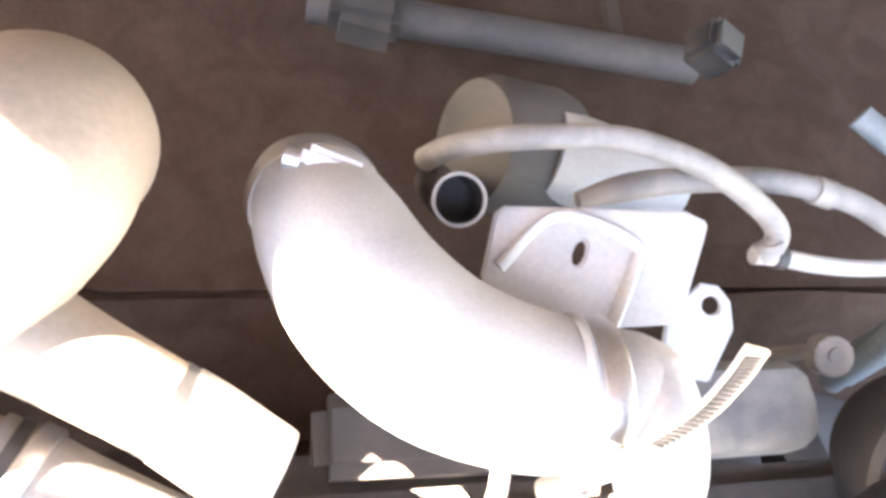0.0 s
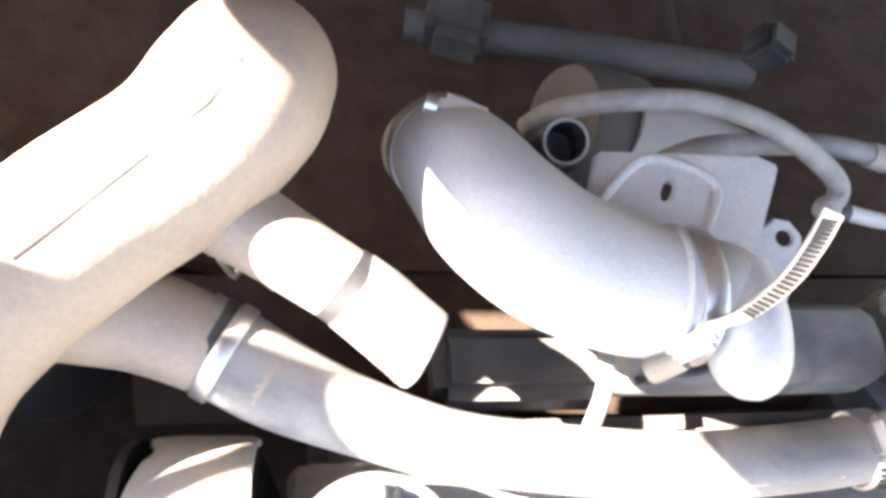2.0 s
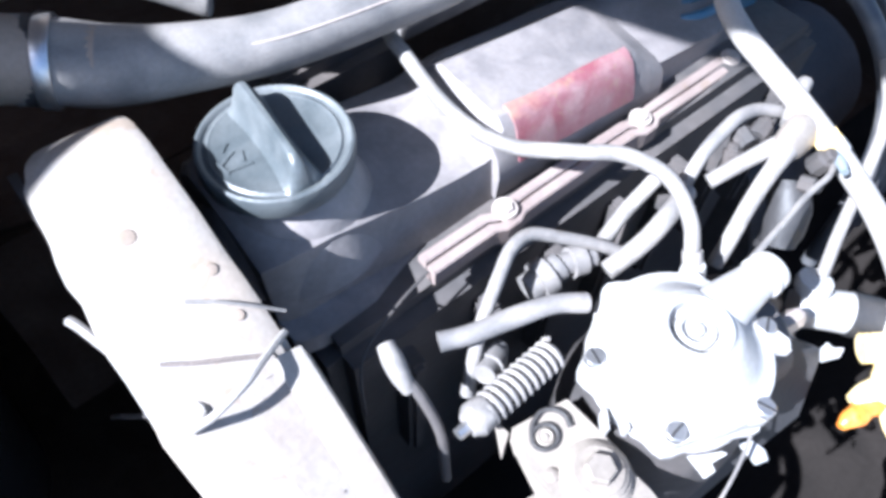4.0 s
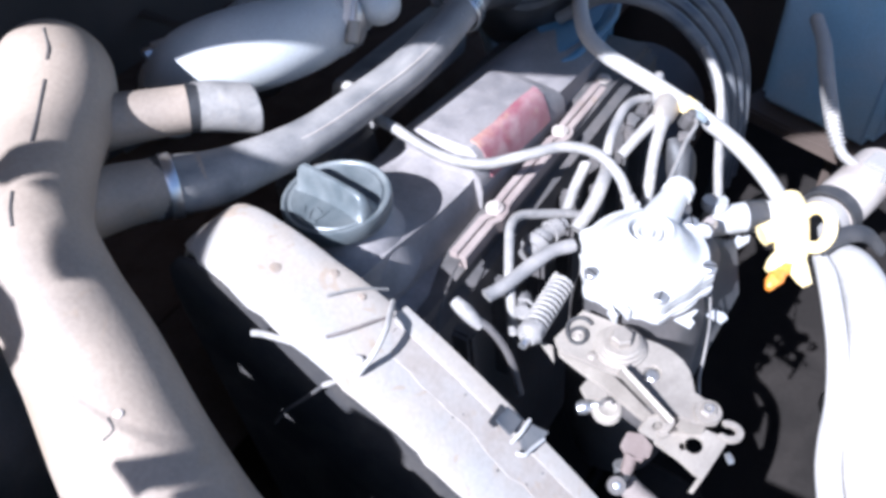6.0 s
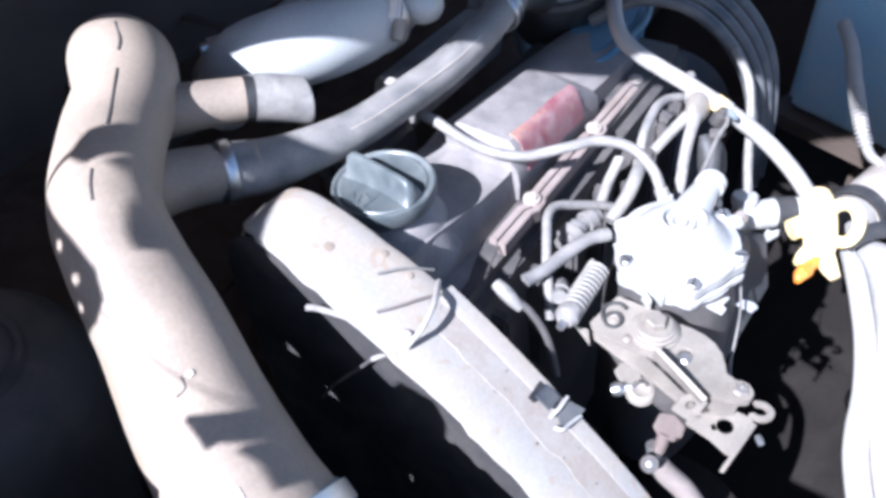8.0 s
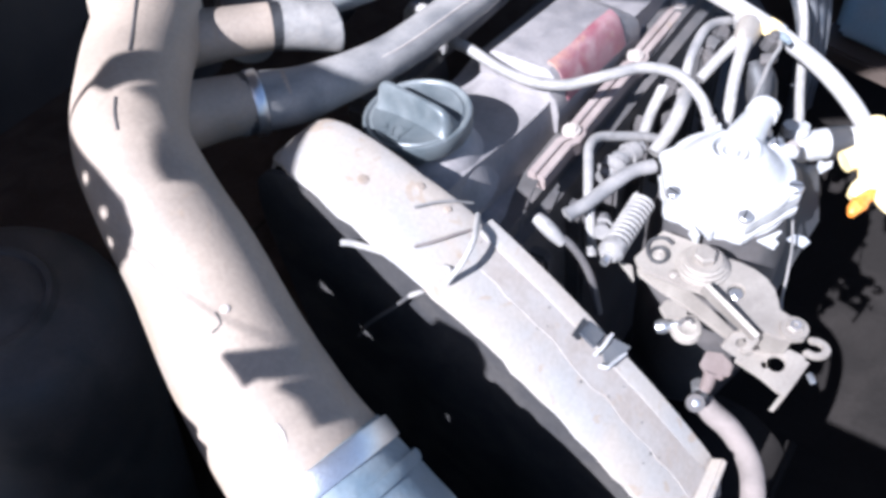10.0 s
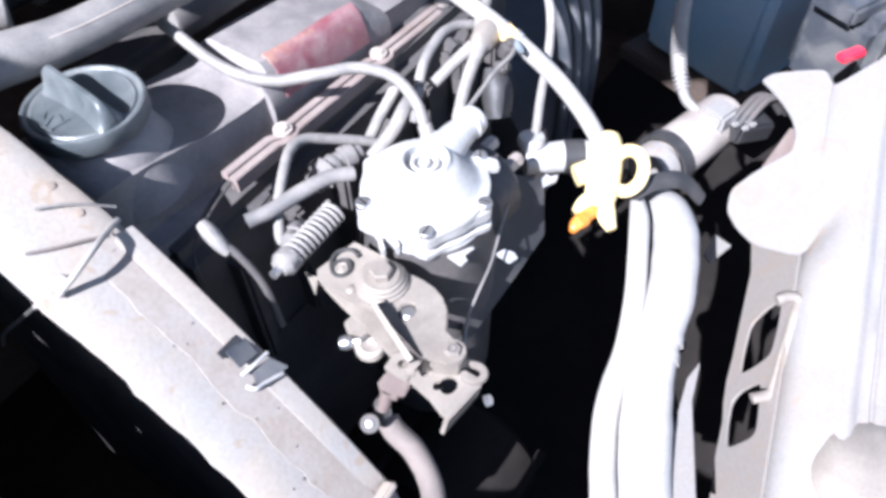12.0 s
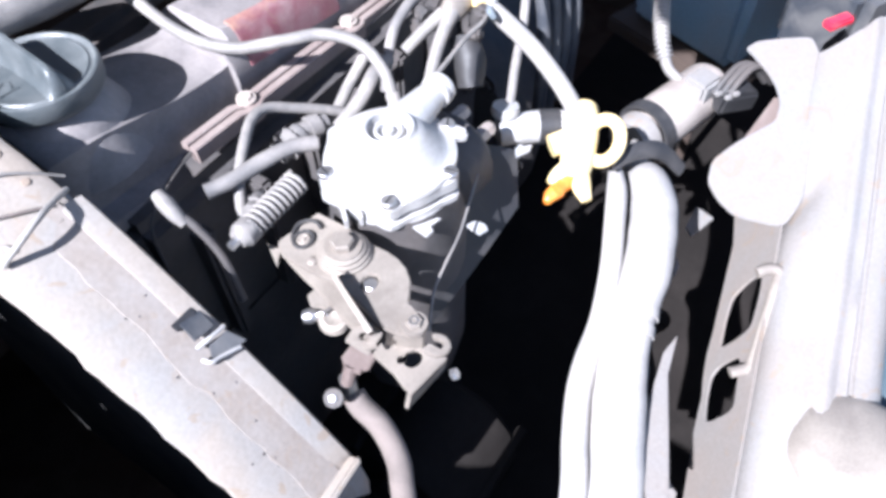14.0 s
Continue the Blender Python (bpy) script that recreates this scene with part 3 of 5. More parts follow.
part("tongue", slab([(-0.008, -0.004), (0.006, -0.006), (0.008, 0.006), (-0.006, 0.008)], 0.0016, m @ pose(0.0005, 0.002, 0.0032, -8, 14, 0), 0.0004), DARK_HOSE, clip)
part("lower_tongue", slab([(-0.010, -0.006), (0.012, -0.009), (0.008, 0.003), (-0.004, 0.004)], 0.0016, m @ pose(0.001, -0.013, 0.0026, 6, -10, 0), 0.0004), DARK_HOSE, clip)
part("rolled_edge", sweep([m @ Vector((-0.009, -0.0055, 0.0030)), m @ Vector((0.0, -0.0065, 0.0050)), m @ Vector((0.010, -0.0075, 0.0034))], 0.0012, seg=8), GREY_METAL, clip)
part("hook", sweep([m @ Vector((-0.011, -0.012, 0.0015)), m @ Vector((-0.009, -0.016, 0.0040)), m @ Vector((-0.003, -0.018, 0.0032)), m @ Vector((0.008, -0.022, 0.0020))], 0.0012, seg=8), GREY_METAL, clip)
# black block laid in as the clip's shade
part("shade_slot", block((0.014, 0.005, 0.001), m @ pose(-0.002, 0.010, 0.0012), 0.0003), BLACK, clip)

loop = thing("tie_wire", (-0.005, -0.07, 0.97), "thin pale wire looped over the belt cover", "wire")
part("wire_end", sweep([(-0.0216, -0.0145, 0.9912), (-0.0190, -0.022, 0.9918), (-0.0125, -0.044, 0.9885), (-0.0065, -0.060, 0.982), (-0.0035, -0.0705, 0.9755)], 0.0021, seg=8), PALE_HOSE, loop)
part("wire_bow", sweep([(0.041, -0.065, 0.982), (0.028, -0.073, 0.988), (0.017, -0.079, 0.991), (0.003, -0.081, 0.988), (-0.005, -0.078, 0.982), (-0.008, -0.076, 0.978)], 0.0017, seg=8), HEATER, loop)
part("wire_strand", sweep([(-0.0035, -0.0530, 0.9915), (0.0050, -0.0580, 0.9895), (0.0126, -0.0616, 0.9875), (0.0210, -0.0655, 0.9855), (0.0290, -0.0690, 0.9830)], 0.0009, seg=8), BROWN_HOSE, loop)
part("wire_strand", sweep([(0.016, -0.0395, 0.9985), (0.026, -0.046, 0.9965), (0.036, -0.0525, 0.9915), (0.0465, -0.0575, 0.983)], 0.0008, seg=8), PALE_HOSE, loop)
part("wire_knot", sweep([(-0.0145, -0.0515, 0.9575), (-0.010, -0.062, 0.966), (-0.0035, -0.0705, 0.975), (0.0005, -0.0725, 0.9795), (-0.002, -0.0665, 0.9795), (-0.0065, -0.0705, 0.9755)], 0.0017, seg=8), PALE_HOSE, loop)
part("wire_tail", sweep([(-0.0145, -0.0515, 0.9575), (-0.022, -0.040, 0.945), (-0.030, -0.026, 0.930), (-0.033, -0.015, 0.912)], 0.0012, seg=8), IRON, loop)

# ---- big air duct ----
duct = thing("air_duct", (-0.06, 0.06, 1.0), "fat dusty plastic air duct bent over the belt cover", "air duct")
line = [(-0.137, -0.125, 0.934, 0.041), (-0.13, -0.0943, 0.9517, 0.0407), (-0.1212, -0.0585, 0.9708, 0.0386), (-0.1066, -0.0184, 0.9932, 0.0366), (-0.0882, 0.0207, 1.0189, 0.0339), (-0.0748, 0.0548, 1.0417, 0.0315), (-0.0568, 0.088, 1.0557, 0.0303), (-0.0196, 0.1273, 1.0606, 0.0309), (0.0147, 0.1555, 1.0643, 0.0321), (0.032, 0.1769, 1.0695, 0.0339), (0.0377, 0.1932, 1.0658, 0.0325), (0.0370, 0.2020, 1.0479, 0.0323), (0.0330, 0.2110, 1.022, 0.0305), (0.0290, 0.2170, 0.995, 0.0270)]
part("pipe", sweep(line, steps=8, seg=48, wobble=0.004), DUCT, duct)
part("branch_spigot", sweep([(-0.03, 0.108, 1.035, 0.021), (0.0, 0.104, 1.026, 0.020), (0.03, 0.093, 1.016, 0.0185), (0.045, 0.085, 1.012, 0.018)], seg=28), DUCT, duct)
part("stub_spigot", sweep([(0.014, 0.150, 1.052, 0.020), (0.046, 0.131, 1.046, 0.0165), (0.076, 0.1135, 1.039, 0.0155)], seg=28), DUCT, duct)
for q in (((0.0376, 0.1728, 1.1026), (0.0281, 0.1579, 1.0994), (0.0206, 0.1512, 1.0965)), ((0.0090, 0.1393, 1.0933), (-0.0092, 0.1220, 1.0898), (-0.0279, 0.1039, 1.0876)), ((-0.0569, 0.0804, 1.0849), (-0.0646, 0.0725, 1.0825), (-0.0703, 0.0649, 1.0797))):
    part("split_seam", sweep(q, 0.0009, seg=6), IRON, duct, "dark split in the duct's seam")
part("scar", sweep(((-0.1073, -0.0221, 1.0323), (-0.1094, -0.0269, 1.0293), (-0.1153, -0.0263, 1.0283)), 0.0006, steps=2, seg=6), IRON, duct)
part("scuff", sweep(((-0.1274, -0.0713, 1.0063), (-0.1285, -0.0759, 1.0043), (-0.1308, -0.0791, 1.0024)), 0.0008, steps=2, seg=6), BROWN, duct)
part("pimple", lathe([(0.0028, -0.001), (0.002, 0.0008), (0.0, 0.0012)], axis_matrix((-0.1032, -0.0242, 1.0315), (-0.1, -0.4, 0.9)), 10), BROWN, duct)
lower = thing("lower_hose", (-0.125, -0.14, 0.93), "thick grey rubber hose under the air duct", "hose")
part("hose_body", sweep([(-0.1255, -0.0760, 0.9615, 0.0408), (-0.1300, -0.095, 0.951, 0.0425), (-0.1325, -0.107, 0.945, 0.0438), (-0.137, -0.125, 0.934, 0.0460), (-0.142, -0.16, 0.905, 0.046), (-0.148, -0.21, 0.85, 0.046), (-0.152, -0.24, 0.77, 0.046)], seg=36), SLATE, lower)
part("end_bead", lathe([(0.0405, -0.003), (0.0448, -0.003), (0.0456, 0.0), (0.0448, 0.003), (0.0405, 0.003)], axis_matrix((-0.1308, -0.0990, 0.9492), (-0.22, -0.86, -0.46)), 40), SLATE, lower)
hose_clamp((-0.1268, -0.0820, 0.9580), (-0.24, -0.86, -0.46), 0.0420, 215, "bright steel band clamp on the lower duct hose")
stub = thing("stub_hose", (0.1, 0.095, 1.01), "short pale rubber plug hose on the duct's stub", "hose")
plug_end = sweep([(0.078, 0.1122, 1.0385, 0.0162), (0.090, 0.104, 1.034, 0.0168), (0.100, 0.0969, 1.0289, 0.0170), (0.1052, 0.0932, 1.0262, 0.0172), (0.1064, 0.0923, 1.0256, 0.0166)], seg=28)
for v in plug_end.verts:
    past = min(1.0, max(0.0, (v.co.x - 0.082) / 0.02))
    v.co += Vector((0.76, -0.53, -0.37)) * past * 0.4 * (v.co - Vector((0.1, 0.0969, 1.0289))).dot(Vector((0, -0.57, -0.82)))
part("plug", plug_end, PALE_HOSE, stub)
# black ring in place of the shadow across the stub
part("dark_band", sweep([(0.0725, 0.1158, 1.040, 0.0160), (0.0785, 0.1118, 1.0382, 0.0160)], seg=28), BLACK, stub, "black band round the stub that stands in for a shadow")

# ---- breather hose from the duct to the canister ----
breather = thing("breather_hose", (0.17, 0.05, 0.98), "dusty grey breather hose from duct to canister", "hose")
part("hose_body", sweep([(0.016, 0.1000, 1.0195, 0.0197), (0.028, 0.0945, 1.0165, 0.0195), (0.05, 0.083, 1.010, 0.0185), (0.08, 0.0705, 1.007, 0.0160), (0.12, 0.0575, 1.005, 0.0145), (0.17, 0.050, 1.005, 0.0145), (0.22, 0.046, 1.005, 0.0145), (0.27, 0.047, 1.008, 0.0148), (0.325, 0.052, 1.012, 0.0150)], seg=32, wobble=0.01), RUBBER, breather)
part("dark_band", sweep([(0.0200, 0.0985, 1.0186, 0.0200), (0.0240, 0.0966, 1.0174, 0.0200)], steps=2, seg=32), BLACK, breather, "dark rubber band beside the clamp")
part("moulding_seam", sweep([(0.085, 0.0583, 1.0165), (0.12, 0.0468, 1.0148), (0.17, 0.0393, 1.0148), (0.22, 0.0353, 1.0148), (0.285, 0.0375, 1.0185)], 0.0007, seg=6), BROWN, breather, "dark moulding seam along the hose")
hose_clamp((0.0280, 0.0946, 1.0163), (0.86, -0.47, -0.18), 0.0195, 180, "dull steel clamp round the breather hose", width=0.007, worm=False)
hose_clamp((0.306, 0.050, 1.008), (1, 0.08, 0.12), 0.0158, 85, "bright worm clamp at the breather hose end", big=1.0, slots=0.12)
clip2 = thing("wire_clip", (0.04, 0.13, 1.0), "bent bright wire clip beside the duct", "clip")
part("clip_wire", sweep([(0.022, 0.138, 1.01), (0.03, 0.128, 1.014), (0.032, 0.135, 1.012), (0.045, 0.126, 1.006), (0.046, 0.131, 1.004)], 0.0014, steps=3, seg=8), STEEL, clip2)

canister = thing("black_canister", (0.42, 0.05, 0.9), "black domed canister at the breather hose end", "canister")
m = axis_matrix((0.430, 0.062, 1.000), (-0.45, -0.25, 0.85))
part("rim", lathe([(0.0, -0.09), (0.050, -0.09), (0.054, -0.06), (0.056, -0.012), (0.055, -0.004), (0.051, 0.0), (0.047, -0.001), (0.0465, -0.004), (0.0, -0.004)], m, 48), BLACK, canister)
part("face_disc", lathe([(0.0, -0.004), (0.0462, -0.004), (0.0462, -0.001), (0.043, 0.0018), (0.030, 0.0030), (0.019, 0.0022), (0.0, 0.0022)], m, 48), DARK_HOSE, canister, "dark blue-grey disc on the canister")
part("disc_hub", lathe([(0.0, 0.002), (0.0165, 0.002), (0.0165, 0.0050), (0.0145, 0.0062), (0.0120, 0.0050), (0.0, 0.0050)], m, 28), DARK_HOSE, canister)
part("neck", sweep([(0.322, 0.0515, 1.0115, 0.0130), (0.345, 0.054, 1.004, 0.0140), (0.375, 0.058, 0.990, 0.0150), (0.40, 0.062, 0.975, 0.016)], seg=24), BLACK, canister)
tank = thing("blue_reservoir", (0.44, 0.01, 0.86), "bright blue plastic reservoir below the canister", "reservoir")
part("body", roughen(slab([(0.372, -0.004), (0.392, -0.010), (0.455, -0.016), (0.500, -0.006), (0.520, 0.030), (0.47, 0.062), (0.405, 0.045), (0.385, 0.020)], 0.075, Matrix.Translation((0, 0, 0.938)) @ Matrix.Rotation(radians(4), 4, "X"), 0.008), 0.0008, 60), BRIGHT_BLUE, tank)
part("lip", sweep([(0.374, -0.006, 0.934), (0.395, -0.012, 0.934), (0.455, -0.018, 0.935), (0.498, -0.008, 0.936)], 0.0035, seg=10), BRIGHT_BLUE, tank)
part("foot", block((0.09, 0.05, 0.44), pose(0.44, 0.02, 0.65), 0.006), SOOT, tank)
nut = thing("knurled_nut", (0.399, 0.138, 0.9), "dusty knurled nut on a stud behind the manifold", "nut")
out = [((0.0105 + 0.0011 * (k % 2)) * math.cos(math.pi * k / 16), (0.0105 + 0.0011 * (k % 2)) * math.sin(math.pi * k / 16)) for k in range(32)]
part("knob", slab(out, 0.014, axis_matrix((0.399, 0.138, 0.955), (-0.2, -0.3, 0.9)), 0.0008), RUBBER, nut)
part("stud", sweep([(0.399, 0.138, 0.957), (0.403, 0.144, 0.94), (0.407, 0.15, 0.90)], 0.0045, seg=12), RUBBER, nut)

# ---- large elbow hose ----
elbow = thing("elbow_hose", (0.18, 0.13, 0.99), "large smooth grey rubber elbow hose", "hose")
part("hose_body", sweep([(0.121, 0.222, 0.970, 0.024), (0.124, 0.204, 0.999, 0.0265), (0.130, 0.179, 1.020, 0.0295), (0.142, 0.152, 1.031, 0.031), (0.163, 0.131, 1.034, 0.031), (0.190, 0.119, 1.033, 0.030), (0.214, 0.114, 1.033, 0.0285), (0.226, 0.113, 1.033, 0.028)], steps=10, seg=44), ELBOW, elbow)
part("end_bead", lathe([(0.0275, -0.0018), (0.0296, -0.0018), (0.0302, 0.0), (0.0296, 0.0018), (0.0275, 0.0018)], axis_matrix((0.2105, 0.1147, 1.033), (1, -0.12, 0.0)), 44), ELBOW, elbow)
metal = thing("intake_stub", (0.25, 0.11, 1.0), "pale metal intake pipe with a rounded boss", "pipe")
part("pipe", sweep([(0.205, 0.1145, 1.033, 0.0255), (0.230, 0.113, 1.033, 0.0255), (0.240, 0.1125, 1.031, 0.024), (0.248, 0.112, 1.028, 0.021), (0.252, 0.112, 1.026, 0.014)], seg=36), GREY_METAL, metal)
part("boss", sweep([(0.240, 0.118, 1.038, 0.018), (0.2405, 0.104, 1.042, 0.0175), (0.2410, 0.0915, 1.041, 0.0170), (0.2410, 0.080, 1.037, 0.0160), (0.2410, 0.073, 1.034, 0.012), (0.2410, 0.069, 1.032, 0.006)], seg=28), GREY_METAL, metal, "rounded pale boss")
hose_clamp((0.2195, 0.1135, 1.033), (1, -0.03, 0.0), 0.0287, 300, "bright worm clamp on the elbow hose", width=0.010)
tail = thing("clamp_tail", (0.24, 0.1, 1.05), "long perforated steel tail of the hose clamp", "clamp tail")
band = smooth_path([(0.2165, 0.092, 1.058), (0.226, 0.094, 1.067), (0.2345, 0.1005, 1.082), (0.238, 0.1085, 1.097), (0.2385, 0.1155, 1.110)], 8)
rows = []
for c, (u, v) in zip(band, frames_along(band)):
    c = Vector(c)
    w = Vector((0.93, -0.12, -0.35)).normalized()
    n = w.cross(Vector((0.1, 0.45, 0.9))).normalized()
    rows.append([c + w * a * 0.0052 + n * b * 0.0006 for a, b in ((-1, -1), (1, -1), (1, 1), (-1, 1))])
band_ob = part("band", loft(rows), STEEL, tail)
slot_mesh = finish(block((0.0074, 0.0015, 0.0020), Matrix(), 0), "slot", BLACK)
for k in range(8, len(band) - 2):
    d = Vector(band[k] - band[k - 1]).normalized()
    w = Vector((0.93, -0.12, -0.35)).normalized()
    n = w.cross(d).normalized()
    m = Matrix((w, d, n)).transposed().to_4x4()
    m.translation = Vector(band[k]) - tail.location
    s = new("slot", slot_mesh)
    s.parent, s.matrix_local = band_ob, m
drum = axis_matrix((0.2035, 0.0820, 1.030), (0.0185, 0.006, 0.024))
part("housing", block((0.011, 0.010, 0.020), drum @ pose(0.003, 0.002, 0.019), 0.0025), STEEL, tail)
screw = part("screw", lathe([(0.0, -0.004), (0.0048, -0.004), (0.0055, -0.002), (0.0055, 0.012), (0.0, 0.012)], drum, 14), ZINC, tail, "dusty clamp screw")
part("screw_slot", block((0.009, 0.0012, 0.001), drum @ pose(0, 0, -0.0042), 0), BLACK, screw)
label_clamp = thing("hose_clamp", (0.125, 0.2, 1.04), "worm clamp at the far end of the elbow hose", "hose clamp", "hose clamps")
m = axis_matrix((0.1245, 0.202, 1.001), (0.12, -0.7, 0.65))
part("band", lathe([(0.0265, -0.006), (0.0280, -0.006), (0.0285, 0.0), (0.0280, 0.006), (0.0265, 0.006), (0.0265, -0.006)], m, 40), STEEL, label_clamp)
part("housing", block((0.026, 0.011, 0.010), pose(0.129, 0.2025, 1.034, 25, 4, -20), 0.003), STEEL, label_clamp)
part("screw", lathe([(0.005, 0), (0.005, 0.006), (0.0, 0.006)], axis_matrix((0.117, 0.205, 1.034), (-1, 0.3, 0)), 12), STEEL, label_clamp)

# ---- brackets and pipes beyond the elbow ----
shield = thing("bracket_plate", (0.24, 0.17, 1.0), "pale grey pressed bracket plate behind the elbow", "bracket")
m = axis_matrix((0.24, 0.172, 1.016), (-0.1, -0.25, 0.95))
inv = m.inverted()
outline = [inv @ Vector(q) for q in ((0.196, 0.190, 1.026), (0.200, 0.193, 1.026), (0.28, 0.190, 1.030), (0.290, 0.185, 1.030), (0.288, 0.178, 1.025), (0.278, 0.150, 1.0), (0.273, 0.148, 0.998), (0.21, 0.145, 1.0), (0.19, 0.165, 1.012))]
part("plate", slab([(q.x, q.y) for q in outline], 0.003, m, 0.0012, [(-0.008, 0.0, 0.0026, 0.0055)]), GREY_METAL, shield)
ridge = [m @ Vector(q) for q in ((-0.038, -0.018, 0.001), (-0.026, 0.008, 0.001), (-0.01, 0.014, 0.001), (0.012, 0.012, 0.001), (0.016, 0.002, 0.001), (0.015, -0.03, 0.001))]
part("pressed_ridge", sweep(ridge, 0.0028, seg=10, flat=0.6), GREY_METAL, shield)
tab = thing("tab_bracket", (0.29, 0.145, 0.99), "grey steel tab with a bolt hole", "bracket")
m = axis_matrix((0.293, 0.15, 1.010), (-0.05, -0.3, 0.95))
part("plate", slab([(-0.02, -0.03), (0.004, -0.03), (0.012, -0.006), (0.009, 0.006), (0.002, 0.012), (-0.006, 0.012), (-0.012, 0.006), (-0.02, -0.004)], 0.003, m, 0.0008, [(0.0, 0.003, 0.0045, 0.0042)]), GREY_METAL, tab)
ring = thing("pipe_opening", (0.19, 0.195, 1.0), "open dark pipe end with a pale rim", "pipe")
part("pipe", sweep([(0.190, 0.24, 0.94, 0.0105), (0.183, 0.208, 0.995, 0.0105), (0.179, 0.193, 1.028, 0.0105)], seg=28, hollow=0.0010), BLACK, ring)
part("rim", lathe([(0.0098, -0.0006), (0.0111, -0.0006), (0.0111, 0.0007), (0.0098, 0.0007), (0.0098, -0.0006)], axis_matrix((0.179, 0.193, 1.028), (-0.12, -0.45, 0.9)), 36), PALE_HOSE, ring)
can = thing("vacuum_can", (0.24, 0.26, 0.9), "dusty grey round vacuum can behind the hose", "vacuum can")
part("drum", lathe([(0.0, -0.03), (0.034, -0.03), (0.037, -0.02), (0.037, 0.02), (0.034, 0.028), (0.0, 0.03)], axis_matrix((0.236, 0.262, 0.940), (-0.9, -0.1, 0.35)), 36), IRON, can)
part("neck", sweep([(0.25, 0.255, 0.95, 0.026), (0.28, 0.25, 0.945, 0.025), (0.33, 0.245, 0.93, 0.024)], seg=24), GREY_METAL, can)
vac = thing("vacuum_hose", (0.3, 0.21, 0.97), "pale bent vacuum hose over the bracket", "hose")
part("hose_body", sweep([(0.178, 0.236, 0.975), (0.186, 0.234, 0.992), (0.200, 0.233, 1.002), (0.225, 0.233, 1.009), (0.261, 0.232, 1.012), (0.289, 0.225, 1.012), (0.314, 0.216, 1.008), (0.339, 0.205, 0.998), (0.352, 0.197, 0.990), (0.352, 0.190, 0.985), (0.346, 0.187, 0.980)], 0.0060, seg=18), PALE_HOSE, vac)
part("end_bead", sweep([(0.3505, 0.192, 0.9865), (0.3515, 0.1905, 0.9855)], 0.0069, steps=2, seg=18), PALE_HOSE, vac)
pipe = thing("metal_pipe", (0.45, 0.17, 0.96), "dull grey metal pipe joined to the vacuum hose", "pipe")
part("pipe", sweep([(0.344, 0.187, 0.979), (0.360, 0.186, 0.978), (0.388, 0.184, 0.972), (0.42, 0.184, 0.966), (0.48, 0.188, 0.955), (0.55, 0.19, 0.945), (0.64, 0.18, 0.93)], 0.0048, seg=16), GREY_METAL, pipe)
part("collar", sweep([(0.356, 0.1862, 0.9783), (0.362, 0.1858, 0.9778)], 0.0062, seg=16), BLACK, pipe)
second = thing("heater_hose", (0.4, 0.215, 0.96), "grey heater hose running behind the bracket", "hose")
part("hose_body", sweep([(0.250, 0.213, 0.984, 0.004), (0.275, 0.219, 0.986, 0.007), (0.304, 0.223, 0.987, 0.0066), (0.354, 0.226, 0.985, 0.0066), (0.390, 0.222, 0.982, 0.0066), (0.43, 0.21, 0.976, 0.0066), (0.50, 0.17, 0.955, 0.0066), (0.54, 0.10, 0.93, 0.0066)], seg=18), RUBBER, second)
part("band", sweep([(0.386, 0.2226, 0.9824), (0.398, 0.2198, 0.9812)], 0.0078, seg=18), PALE_HOSE, second)
manifold = thing("intake_manifold", (0.26, 0.11, 0.9), "dusty grey intake manifold rail under the elbow", "manifold")
sec = []
for x, s in ((0.222, 0.9), (0.226, 1.0), (0.30, 1.0), (0.366, 1.0), (0.376, 0.8), (0.378, 0.7)):
    row = []
    for a in range(12):
        ca, sa = math.cos(2 * math.pi * a / 12), math.sin(2 * math.pi * a / 12)
        row.append((x, 0.115 + 0.024 * s * math.copysign(abs(ca) ** 0.6, ca), 0.945 + 0.024 * s * math.copysign(abs(sa) ** 0.6, sa) - 0.02 * (x - 0.2)))
    sec.append(row)
part("rail", roughen(loft(sec), 0.0012, 70), RUBBER, manifold)
# runner kept dark in place of the shadow on this end
part("runner", roughen(block((0.10, 0.04, 0.04), pose(0.176, 0.112, 0.918, 0, 0, 0), 0.008), 0.0015, 60), IRON, manifold)
part("cable", sweep([(0.226, 0.094, 0.962), (0.229, 0.092, 0.970), (0.234, 0.096, 0.973), (0.25, 0.095, 0.971), (0.27, 0.1, 0.968)], 0.0022, seg=8), BLACK, manifold)
bar = thing("cross_pipe", (0.3, 0.4, 0.84), "grey cross pipe along the firewall", "pipe")
part("pipe", sweep([(0.13, 0.415, 0.851), (0.17, 0.41, 0.852), (0.30, 0.395, 0.855), (0.42, 0.38, 0.858)], 0.014, seg=18), SOOT, bar)
part("end_fitting", block((0.03, 0.028, 0.03), pose(0.385, 0.345, 0.93, 0, 20, -20), 0.005), BLACK, bar)
for x in (0.17, 0.36):
    part("pipe_clip", block((0.014, 0.25, 0.006), pose(x, 0.52, 0.855, 0, 0, 0), 0.002), WALL, bar)
part("left_block", roughen(block((0.05, 0.05, 0.04), pose(0.17, 0.405, 0.865, 0, 0, -10), 0.008), 0.002, 60), IRON, bar)
